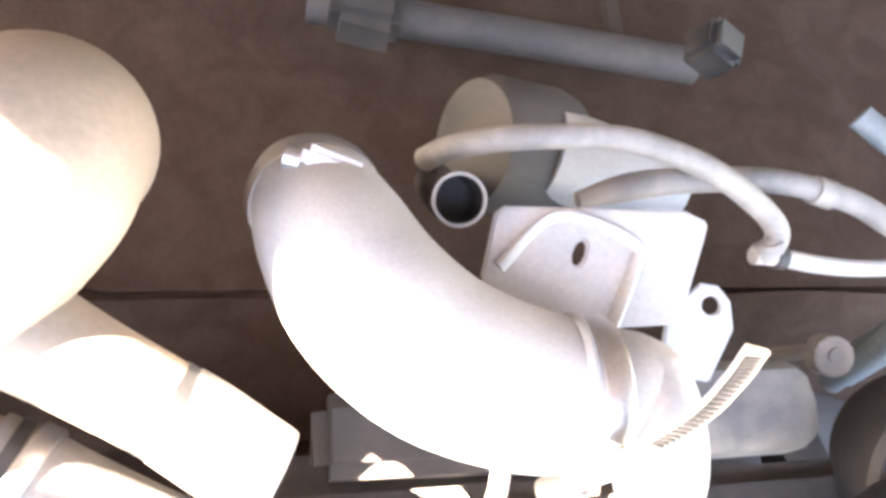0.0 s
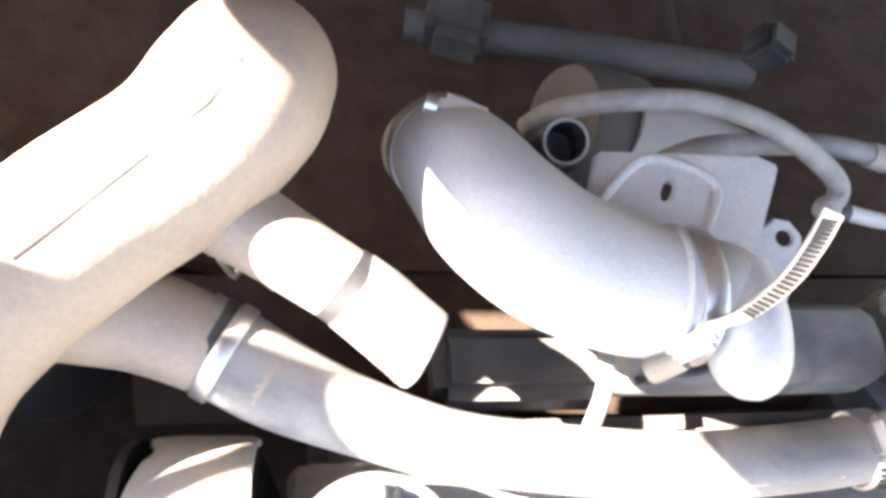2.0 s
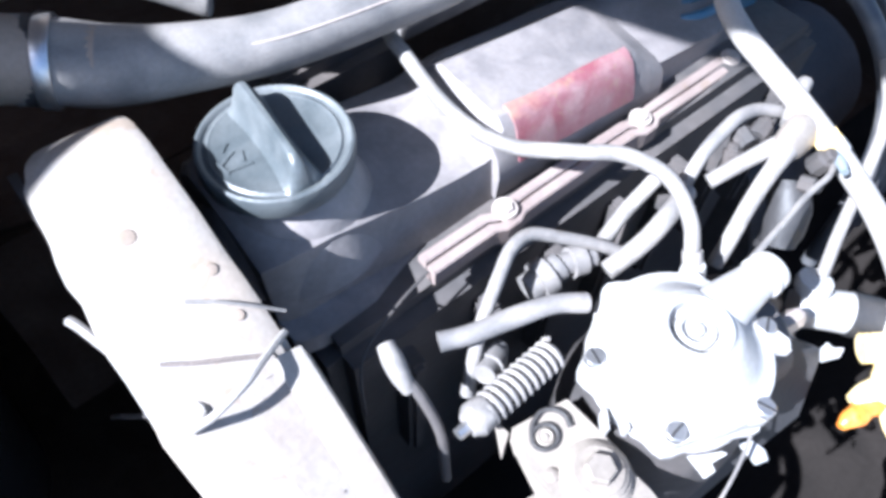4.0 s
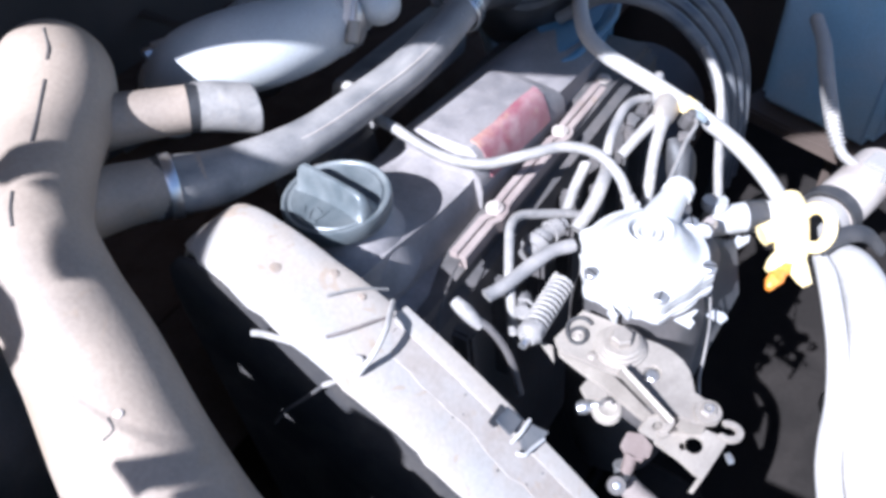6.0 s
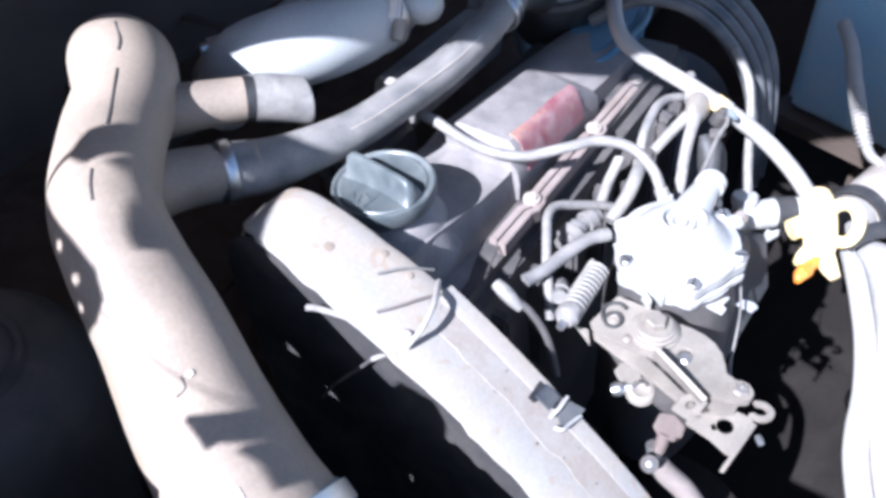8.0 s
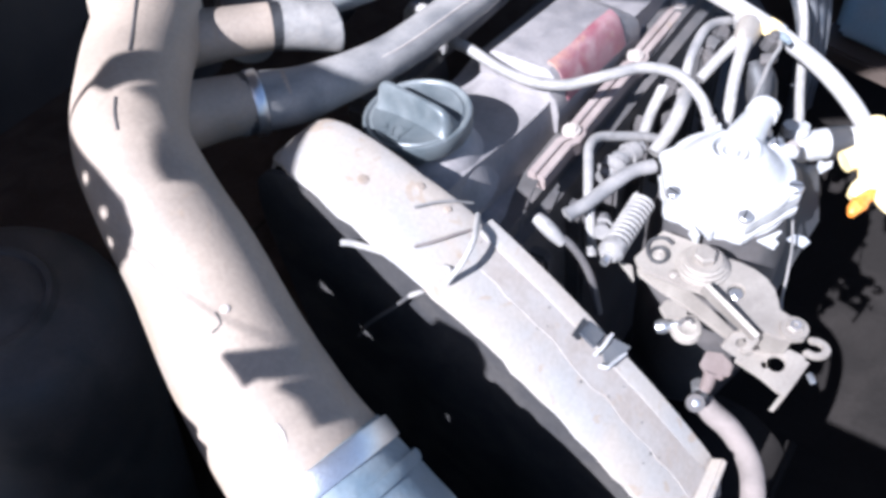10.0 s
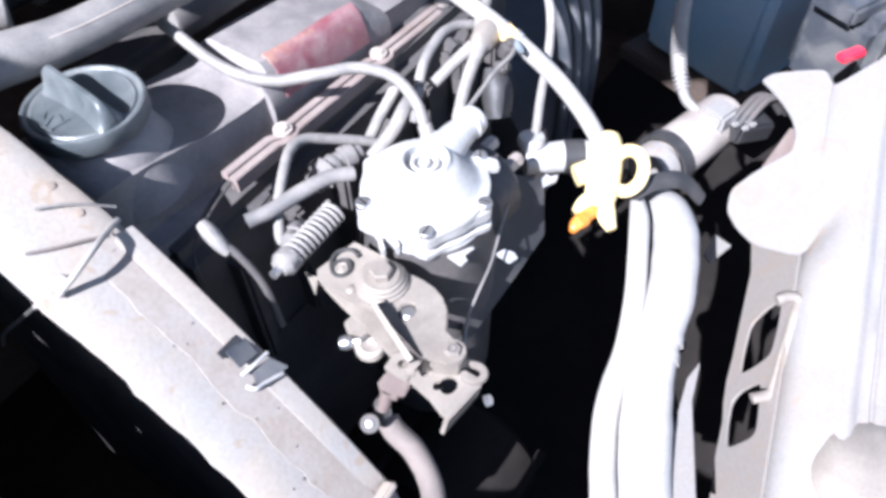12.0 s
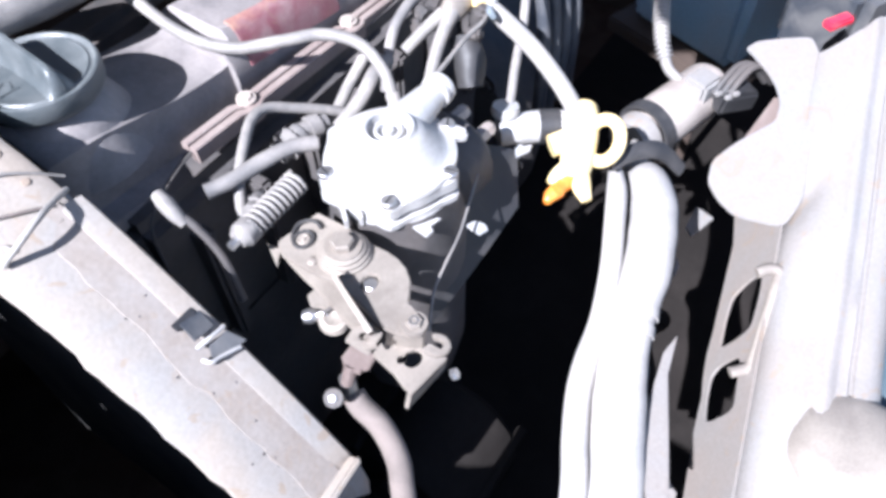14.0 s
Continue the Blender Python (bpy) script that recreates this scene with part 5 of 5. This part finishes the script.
part("pipe", sweep([(0.425, -0.118, 0.950), (0.402, -0.140, 0.938), (0.377, -0.154, 0.918), (0.345, -0.166, 0.902), (0.317, -0.178, 0.888)], 0.0037, seg=14), PALE_HOSE, drop)
part("eye", lathe([(0.004, -0.004), (0.010, -0.004), (0.011, 0.0), (0.010, 0.004), (0.004, 0.004)], axis_matrix((0.310, -0.178, 0.887), (0.2, 0.1, 1)), 20), ALLOY, drop)

# heat shield plate beside the pump and the shaded tab
plate = thing("side_plate", (0.22, -0.22, 0.85), "dark grey side plate beside the pump", "plate")
rows = []
for f in np.linspace(0, 1, 7):
    a, b, c = (Vector(p).lerp(Vector(q), f) for p, q in (((0.240, -0.178, 0.903), (0.150, -0.214, 0.828)), ((0.262, -0.190, 0.896), (0.200, -0.216, 0.832)), ((0.279, -0.206, 0.885), (0.258, -0.221, 0.853))))
    rows.append([a * (1 - g) ** 2 + (b * 2 - (a + c) * 0.5) * 2 * g * (1 - g) + c * g * g for g in np.linspace(0, 1, 9)])
# the plate's black includes the pump's shadow on it
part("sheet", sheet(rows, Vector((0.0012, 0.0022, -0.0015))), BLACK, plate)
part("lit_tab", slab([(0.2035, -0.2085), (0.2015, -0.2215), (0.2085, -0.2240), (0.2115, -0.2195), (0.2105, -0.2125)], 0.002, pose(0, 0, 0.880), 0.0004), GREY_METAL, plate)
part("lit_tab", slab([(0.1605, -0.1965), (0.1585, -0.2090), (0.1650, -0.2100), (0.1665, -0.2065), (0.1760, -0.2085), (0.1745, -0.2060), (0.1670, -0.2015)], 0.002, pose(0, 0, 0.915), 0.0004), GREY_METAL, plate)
part("thin_rod", sweep([(0.233, -0.2005, 0.898), (0.212, -0.207, 0.8955), (0.185, -0.216, 0.8945), (0.157, -0.222, 0.8945), (0.140, -0.2255, 0.890), (0.121, -0.2345, 0.880)], 0.0009, seg=8), PALE_HOSE, plate)
part("top_hook", slab([(-0.008, -0.003), (0.004, -0.004), (0.010, 0.0), (0.004, 0.002), (0.003, 0.006), (-0.003, 0.004)], 0.002, pose(0.2800, -0.2090, 0.8865, 0, 0, -20), 0.0004), GREY_METAL, plate)

# ---- pale heater hose to the brass fitting ----
heater = thing("pale_heater_hose", (0.345, -0.15, 0.92), "pale heater hose running to a brass fitting", "hose")
part("hose_body", sweep([(0.47, 0.005, 0.975), (0.43, 0.0, 0.985), (0.39, -0.015, 0.985), (0.360, -0.036, 0.978), (0.351, -0.058, 0.970), (0.350, -0.080, 0.962), (0.349, -0.110, 0.952), (0.348, -0.140, 0.940), (0.347, -0.175, 0.922), (0.344, -0.205, 0.900), (0.338, -0.232, 0.874)], 0.0068, seg=22), HEATER, heater)
part("tie", sweep([(0.3477, -0.134, 0.9425), (0.3475, -0.141, 0.9395)], 0.0080, seg=20), GREY_METAL, heater)
for k in range(4):
    h = thing("looped_hose", (0.42 + 0.02 * k, -0.1, 0.9), "dark looped hose in the bundle by the bulkhead", "hose", "looped hoses")
    o = 0.020 * k
    part("hose_body", sweep([(0.42 + o, 0.02, 0.95), (0.43 + o, -0.02, 0.975), (0.44 + o, -0.065, 0.972), (0.445 + o, -0.105, 0.945), (0.44 + o, -0.135, 0.905), (0.43 + o, -0.15, 0.85), (0.42 + o, -0.155, 0.78)], 0.0062, seg=14), DARK_HOSE, h)
fitting = thing("brass_fitting", (0.32, -0.25, 0.87), "shiny yellow brass tee fitting with a ring", "pipe fitting")
part("barrel", sweep([(0.346, -0.227, 0.884, 0.0100), (0.335, -0.231, 0.883, 0.0125), (0.320, -0.237, 0.879, 0.0130), (0.304, -0.243, 0.872, 0.0125), (0.292, -0.247, 0.866, 0.0095)], seg=20), CREAM, fitting)
part("ring", sweep([Vector((0.3255, -0.2525, 0.881)) + Vector((0.0070, -0.0105, 0.0)) * math.cos(a) + Vector((0.0125, 0.0050, 0.0085)) * math.sin(a) for a in np.linspace(0, 2 * math.pi, 16)], 0.0050, steps=3, seg=14), CREAM, fitting)
part("side_stub", sweep([(0.325, -0.234, 0.877, 0.0085), (0.316, -0.226, 0.874, 0.0090), (0.308, -0.219, 0.872, 0.0088)], seg=16), CREAM, fitting)
part("lug", sweep([(0.300, -0.242, 0.871, 0.0080), (0.289, -0.237, 0.867, 0.0070), (0.281, -0.2345, 0.864, 0.0045)], seg=12), CREAM, fitting)
part("lug", sweep([(0.297, -0.249, 0.868, 0.0080), (0.289, -0.256, 0.864, 0.0068), (0.283, -0.263, 0.861, 0.0040)], seg=12), CREAM, fitting)
part("nozzle", roughen(sweep([(0.292, -0.2440, 0.8660, 0.0075), (0.284, -0.2415, 0.8645, 0.0058), (0.278, -0.2405, 0.8632, 0.0062), (0.271, -0.2395, 0.8620, 0.0050), (0.266, -0.2390, 0.8612, 0.0026)], seg=16), 0.0010, 150), AMBER, fitting, "amber plastic nozzle")
# alloy pipe between pump and fitting
cross = thing("coolant_outlet", (0.32, -0.205, 0.86), "pale alloy outlet pipe behind the pump", "pipe")
part("pipe", sweep([(0.30, -0.178, 0.872, 0.011), (0.318, -0.196, 0.872, 0.0125), (0.332, -0.215, 0.872, 0.0125), (0.338, -0.236, 0.870, 0.0120)], seg=20), ALLOY, cross)
# black sleeve puts the shade across this pipe into colour
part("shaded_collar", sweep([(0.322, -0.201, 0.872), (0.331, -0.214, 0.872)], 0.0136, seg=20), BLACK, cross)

# ---- wrapped wiring loom ----
loom = thing("wrapped_loom", (0.25, -0.31, 0.7), "thick pale tape-wrapped wiring loom", "wiring loom")
SHIFT = Vector((0.0025, -0.006, 0.0))
part("trunk", bmesh_moved(sweep([(0.375, -0.264, 0.812, 0.0123), (0.346, -0.284, 0.83, 0.0170), (0.318, -0.299, 0.834, 0.0178), (0.273, -0.314, 0.831, 0.0178), (0.231, -0.322, 0.823, 0.0162), (0.201, -0.331, 0.812, 0.0170), (0.179, -0.34, 0.805, 0.0182), (0.153, -0.352, 0.797, 0.0182), (0.129, -0.364, 0.788, 0.0186), (0.08, -0.385, 0.75, 0.0186)], seg=30, wobble=0.05), SHIFT), TAPE, loom)
for x, y, z in ((0.2385, -0.3275, 0.824), (0.2255, -0.3305, 0.820)):
    part("tape_wrap", sweep([(x + 0.004, y + 0.0014, z + 0.001), (x - 0.003, y - 0.001, z - 0.0012)], 0.0172, steps=2, seg=28, wobble=0.03), TAPE, loom)
side_loom = thing("side_cable", (0.25, -0.27, 0.75), "pale cable running down beside the loom", "cable")
part("cable", bmesh_moved(sweep([(0.335, -0.252, 0.840, 0.006), (0.315, -0.262, 0.842, 0.0080), (0.286, -0.274, 0.840, 0.0080), (0.252, -0.288, 0.832, 0.0080), (0.217, -0.299, 0.820, 0.0082), (0.187, -0.304, 0.812, 0.0088), (0.165, -0.310, 0.805, 0.0090), (0.138, -0.322, 0.797, 0.0092), (0.113, -0.335, 0.790, 0.0092), (0.07, -0.355, 0.755, 0.0092)], seg=16), SHIFT + Vector((0.003, -0.005, 0.0))), TAPE, side_loom)
black_band = thing("black_strap", (0.33, -0.3, 0.83), "black strap across the top of the loom", "strap")
part("strap", sweep([(0.325, -0.262, 0.860, 0.005), (0.345, -0.272, 0.863, 0.007), (0.362, -0.288, 0.858, 0.007), (0.372, -0.305, 0.838, 0.006)], seg=12, flat=0.5), BLACK, black_band)

# ---- motor-like cylinder and its conduit ----
motor = thing("solenoid", (0.47, -0.285, 0.76), "brown-grey metal solenoid cylinder with a black strap", "solenoid")
AX = (1, -0.30, 0.02)
m = axis_matrix((0.430, -0.259, 0.814), AX)
part("can", lathe([(0.0, 0), (0.022, 0), (0.0245, 0.003), (0.0245, 0.078), (0.022, 0.083), (0.0, 0.085)], m, 36), BROWN, motor)
part("end_cap", lathe([(0.0, 0), (0.021, 0), (0.0225, 0.003), (0.0225, 0.018), (0.0, 0.018)], axis_matrix((0.402, -0.2505, 0.8135), AX), 32), PAINT, motor)
part("strap", lathe([(0.0235, -0.006), (0.027, -0.006), (0.027, 0.006), (0.0235, 0.006), (0.0235, -0.006)], axis_matrix((0.426, -0.2578, 0.814), AX), 36), BLACK, motor)
part("terminal_block", block((0.026, 0.024, 0.020), pose(0.478, -0.2815, 0.838, 0, 0, -17), 0.003), PAINT, motor)
plug = thing("black_connector", (0.535, -0.31, 0.8), "black plug with small pins behind the solenoid", "connector")
part("shell", block((0.040, 0.022, 0.020), pose(0.492, -0.308, 0.826, 0, 10, -35), 0.003), BLACK, plug)
for k in range(4):
    part("pin", block((0.006, 0.005, 0.004), pose(0.474 + 0.008 * (k % 2), -0.298 - 0.009 * (k // 2) - 0.004 * (k % 2), 0.8385, 0, 0, -35), 0.001), PAINT, plug)
for k in range(3):
    o = Vector((0.003, -0.0055, -0.001)) * k
    part("pigtail", sweep([Vector(p) + o for p in ((0.474, -0.294, 0.836), (0.487, -0.298, 0.848), (0.503, -0.303, 0.852), (0.516, -0.312, 0.846), (0.528, -0.325, 0.826))], 0.0030, seg=10), IRON, plug)
conduit = thing("corrugated_conduit", (0.53, -0.22, 0.82), "pale corrugated conduit curling to the solenoid", "conduit")
part("sleeve", sweep([(0.68, -0.17, 0.86), (0.62, -0.19, 0.868), (0.56, -0.206, 0.872), (0.52, -0.220, 0.868), (0.498, -0.232, 0.856), (0.488, -0.242, 0.844)], 0.0062, seg=18, ridges=(0.0040, 0.0013)), HEATER, conduit)
part("cable", sweep([(0.489, -0.241, 0.845, 0.0052), (0.482, -0.250, 0.838, 0.0048), (0.480, -0.264, 0.833, 0.0045), (0.484, -0.275, 0.832, 0.0045)], seg=14), PALE_HOSE, conduit)

# ---- blue box ----
solid("battery_tray", block((0.012, 0.012, 0.25), pose(0.80, -0.23, 0.545), 0.002, block((0.26, 0.19, 0.02), pose(0.829, -0.228, 0.679, 0, 0, -19), 0.003)), WALL, "black tray on a post under the blue box", "battery tray", kind="structure")
box = thing("blue_box", (0.9, -0.22, 0.6), "slate blue plastic battery box beyond the solenoid", "battery box")
m = pose(0.829, -0.228, 0.79, 0, 0, -19)
part("case", block((0.22, 0.158, 0.20), m, 0.012), BLUE, box)
part("rim", block((0.226, 0.164, 0.012), m @ pose(0, 0, 0.097), 0.003), BLUE, box)
blade = thing("red_tag", (0.6, -0.35, 0.85), "small red plastic tag at the panel's edge", "tag")
part("tag", block((0.028, 0.012, 0.008), pose(0.597, -0.358, 0.860, 0, 0, -30), 0.002), material("red_plastic", (0.6, 0.03, 0.06), (0.5, 0.2, 0.2), 0.1, 0.35), blade)
grey = thing("grey_housing", (0.75, -0.37, 0.8), "dark grey housing beyond the panel's edge", "housing")
part("shell", block((0.16, 0.09, 0.10), pose(0.74, -0.37, 0.81, 0, 0, -25), 0.012), DARK_HOSE, grey)
part("ledge", block((0.10, 0.05, 0.02), pose(0.70, -0.345, 0.865, 0, 0, -25), 0.004), DARK_HOSE, grey)

# ---- white front panel: steep inner face with two slots, rolled top, ribbed flange ----
panel = thing("front_panel", (0.35, -0.42, 0.6), "dusty white pressed front panel with slots", "body panel", kind="structure")


FOOT = Vector((0.227, -0.404, 0.725))
RUN = Vector((0.953, 0.218, 0.21)).normalized()
RISE = Vector((-0.096, -0.438, 0.893)).normalized()
OUT = Vector((0.22, -0.975, 0.0)).normalized()
inner = Matrix((RUN, RISE, RUN.cross(RISE))).transposed().to_4x4()
inner.translation = FOOT


def pierced(outline, loops, thick, m, bevel=0.0):
    """A plate with openings of any outline."""
    plate, edges = bmesh.new(), []
    for loop in (outline, *loops):
        vs = [plate.verts.new((x, y, 0)) for x, y in loop]
        edges += [plate.edges.new((a, b)) for a, b in zip(vs, vs[1:] + vs[:1])]
    bmesh.ops.triangle_fill(plate, use_beauty=True, use_dissolve=True, edges=edges, normal=(0, 0, 1))
    made = bmesh.ops.extrude_face_region(plate, geom=list(plate.faces))["geom"]
    bmesh.ops.translate(plate, verts=[v for v in made if isinstance(v, bmesh.types.BMVert)], vec=(0, 0, -thick))
    if bevel:
        bmesh.ops.bevel(plate, geom=[e for e in plate.edges if len(e.link_faces) == 2 and e.calc_face_angle(0) > 0.9], offset=bevel, segments=2, affect="EDGES", clamp_overlap=True)
    bmesh.ops.transform(plate, matrix=m, verts=plate.verts)
    return plate


def rounded(loop, steps=3):
    """Cuts each corner of a closed loop into a short curve."""
    out = []
    for a, b, c in zip(loop[-1:] + loop[:-1], loop, loop[1:] + loop[:1]):
        for k in range(steps + 1):
            f = k / steps
            p, q = [(b[i] + (a[i] - b[i]) * 0.28) for i in (0, 1)], [(b[i] + (c[i] - b[i]) * 0.28) for i in (0, 1)]
            out.append(tuple((1 - f) ** 2 * p[i] + 2 * f * (1 - f) * b[i] + f * f * q[i] for i in (0, 1)))
    return out


rim = [(-0.075, 0.004), (-0.012, 0.0), (0.004, -0.002), (0.033, -0.001), (0.050, -0.0045), (0.070, -0.006), (0.090, -0.004), (0.122, -0.003), (0.150, -0.002), (0.172, -0.001), (0.200, -0.007), (0.222, -0.014), (0.245, -0.006), (0.29, 0.02), (0.29, 0.0575), (-0.075, 0.0575)]
upper_slot = rounded([(0.073, 0.010), (0.095, 0.0095), (0.117, 0.012), (0.127, 0.027), (0.132, 0.045), (0.111, 0.046), (0.084, 0.043), (0.077, 0.027)])
lower_slot = rounded([(0.010, 0.010), (0.032, 0.006), (0.049, 0.006), (0.057, 0.014), (0.062, 0.037), (0.042, 0.039), (0.018, 0.041)])
part("inner_wall", pierced(rim, (upper_slot, lower_slot), 0.0022, inner, 0.0006), INNER_PAINT, panel, "inner face with two slots, coloured slightly darker for its shade")
# rolled top: shoulder, bead, seam and the outer face that turns down
crest = [(0.0, -0.0015), (0.004, 0.0065), (0.010, 0.0110), (0.018, 0.0140), (0.028, 0.0155), (0.0345, 0.0155), (0.0372, 0.0180), (0.0405, 0.0192), (0.0440, 0.0188), (0.0468, 0.0160), (0.0500, 0.0148), (0.0555, 0.0150), (0.0572, 0.0128), (0.0584, 0.0128), (0.0600, 0.0152), (0.068, 0.0150), (0.074, 0.0125), (0.080, 0.0060), (0.085, -0.0060), (0.089, -0.0250), (0.091, -0.060)]
rows = []
for f in np.linspace(0, 1, 46):
    row = []
    for o, h in crest:
        u = -0.075 + f * (0.41 + 1.15 * o)
        dent = 0.0035 * noise.noise(Vector((u * 13, o * 18, 3))) + 0.0012 * noise.noise(Vector((u * 45, o * 60, 8)))
        scoop = 0.010 * math.exp(-((u - 0.205) / 0.030) ** 2) * math.exp(-((o - 0.006) / 0.012) ** 2)
        flat = min(1.0, max(0.0, (u - 0.175) / 0.06))
        flat = flat * flat * (3 - 2 * flat) * max(0.0, 1 - o / 0.036)
        row.append(FOOT + RUN * u + RISE * 0.0572 + OUT * (o + 0.6 * scoop) + Vector((0, 0, h + (0.0150 - h) * flat + dent * min(1.0, o / 0.01) * (1 - flat) - scoop)))
    rows.append(row)
part("rolled_top", sheet(rows, Vector((0, 0, -0.0022))), PAINT, panel, sharp=50)
# lobe that reaches in towards the solenoid, with its oval opening
tip = Matrix.Translation((0.38, 0, 0.826)) @ Matrix.Rotation(radians(-11.9), 4, "Y") @ Matrix.Translation((-0.38, 0, 0))
lobe = slab(rounded([(0.363, -0.356), (0.371, -0.339), (0.383, -0.326), (0.404, -0.321), (0.429, -0.331), (0.448, -0.342), (0.462, -0.350), (0.480, -0.348), (0.497, -0.338), (0.510, -0.324), (0.520, -0.310), (0.526, -0.300), (0.538, -0.306), (0.551, -0.325), (0.562, -0.345), (0.545, -0.358), (0.50, -0.372), (0.45, -0.384), (0.40, -0.396), (0.37, -0.392)]), 0.0025, tip, 0.0006)
part("inner_lobe", lobe, PAINT, panel)
# the web's brown is shade put into its colour
part("lobe_web", slab([(0.442, -0.334), (0.494, -0.340), (0.498, -0.352), (0.462, -0.362)], 0.002, tip @ pose(0, 0, -0.010), 0.0005), PINK_TAB, panel)
part("latch_rod", sweep([(0.3345, -0.3895, 0.805), (0.3415, -0.3960, 0.8065), (0.3440, -0.4030, 0.8060), (0.3370, -0.4050, 0.8030), (0.322, -0.4070, 0.7980), (0.305, -0.4095, 0.7920), (0.289, -0.4118, 0.7865), (0.276, -0.4135, 0.7820), (0.2700, -0.4130, 0.7800), (0.2655, -0.4090, 0.7790), (0.2600, -0.4030, 0.7780)], 0.0044, seg=12, flat=0.7), ZINC, panel, "pale bent rod across the slots")
hex_bolt((0.265, -0.493, 0.7905), (0, -0.2, 1), 0.0085, panel, mat=PAINT)
boss = lathe([(0.052, -0.030), (0.050, -0.008), (0.0465, 0.010), (0.041, 0.022), (0.033, 0.0285), (0.022, 0.031), (0.0, 0.032)], axis_matrix((0.240, -0.490, 0.772), (-0.05, 0.10, 1)), 48)
# added slate blue sheet beyond the panel's outer edge
edge = [FOOT + RUN * u + OUT * o + Vector((0, 0, z)) for u, o, z in ((-0.10, 0.100, 0.035), (0.40, 0.100, 0.035), (0.40, 0.30, 0.0), (-0.10, 0.30, 0.0))]
bm = sheet([[edge[0].lerp(edge[1], f) for f in np.linspace(0, 1, 10)], [edge[3].lerp(edge[2], f) for f in np.linspace(0, 1, 10)]], Vector((0, 0, -0.003)))
part("outer_sheet", bm, OUTER_BLUE, panel, "slate blue sheet outside the panel")
# tan here replaces the shade on the boss's white paint
part("raised_boss", roughen(boss, 0.0012, 40), ZINC, panel, "raised boss, its tan standing in for shade on white paint")
part("bolt_pad", slab([(0.02 * math.cos(a), 0.02 * math.sin(a)) for a in (2 * math.pi * k / 24 for k in range(24))], 0.02, pose(0.265, -0.493, 0.790), 0.003), PAINT, panel)
part("inner_flange", slab([(0.256, -0.3595), (0.222, -0.366), (0.173, -0.387), (0.130, -0.405), (0.122, -0.394), (0.160, -0.373), (0.198, -0.3625), (0.237, -0.3565)], 0.003, pose(0, 0, 0.798), 0.0008), PAINT, panel)
part("inner_flange", slab([(0.164, -0.377), (0.180, -0.385), (0.166, -0.406), (0.120, -0.41), (0.12, -0.38)], 0.003, pose(0, 0, 0.755), 0.0008), PAINT, panel)
part("inner_flange", slab([(0.413, -0.322), (0.408, -0.340), (0.378, -0.331), (0.385, -0.323)], 0.003, pose(0, 0, 0.765), 0.0006), PAINT, panel)
part("bent_flag", slab([(0.345, -0.329), (0.338, -0.3345), (0.322, -0.335)], 0.002, pose(0, 0, 0.771), 0.0004), PAINT, panel)
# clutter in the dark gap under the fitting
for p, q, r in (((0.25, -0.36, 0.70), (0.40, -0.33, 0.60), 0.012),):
    h = thing("lower_pipe", p, "pipe low in the dark gap, blackened for the shade there", "pipe", "lower pipes")
    part("pipe", sweep([p, tuple((Vector(p) + Vector(q)) / 2 + Vector((0, 0.02, 0.02))), q], r, seg=14), SHADE_BLACK, h)
chunk = thing("alternator", (0.22, -0.30, 0.5), "alternator low in the bay, blackened for the shade there", "alternator")
part("drum", roughen(lathe([(0.0, 0), (0.06, 0), (0.066, 0.01), (0.066, 0.09), (0.055, 0.1), (0.0, 0.1)], axis_matrix((0.10, -0.21, 0.60), (1, 0, 0)), 30), 0.001, 40), SHADE_BLACK, chunk)
part("pulley", lathe([(0.0, 0), (0.03, 0), (0.034, 0.004), (0.029, 0.010), (0.034, 0.016), (0.03, 0.02), (0.0, 0.02)], axis_matrix((0.078, -0.21, 0.60), (1, 0, 0)), 28), SHADE_BLACK, chunk)
for k in range(3):
    a = radians(120 * k + 40)
    part("through_bolt", sweep([(0.10, -0.21 + 0.066 * math.cos(a), 0.60 + 0.066 * math.sin(a)), (0.205, -0.21 + 0.066 * math.cos(a), 0.60 + 0.066 * math.sin(a))], 0.005, steps=1, seg=8), SHADE_BLACK, chunk)
fan = thing("strut_tower", (-0.26, 0.03, 0.8), "dark rounded strut tower beside the duct", "strut tower")
m = axis_matrix((-0.168, 0.180, 0.925), (0.15, -0.2, 1))
part("dome", lathe([(0.0, 0.052), (0.03, 0.052), (0.04, 0.046), (0.062, 0.043), (0.078, 0.030), (0.086, 0.005), (0.088, -0.03), (0.088, -0.50), (0.0, -0.50)], m, 48), IRON, fan)
part("rim", lathe([(0.036, 0.046), (0.039, 0.050), (0.043, 0.050), (0.046, 0.045)], m, 40), IRON, fan)
part("centre_nut", lathe([(0.013, 0.050), (0.013, 0.060), (0.010, 0.063), (0.0, 0.063)], m, 6), IRON, fan, sharp=20)
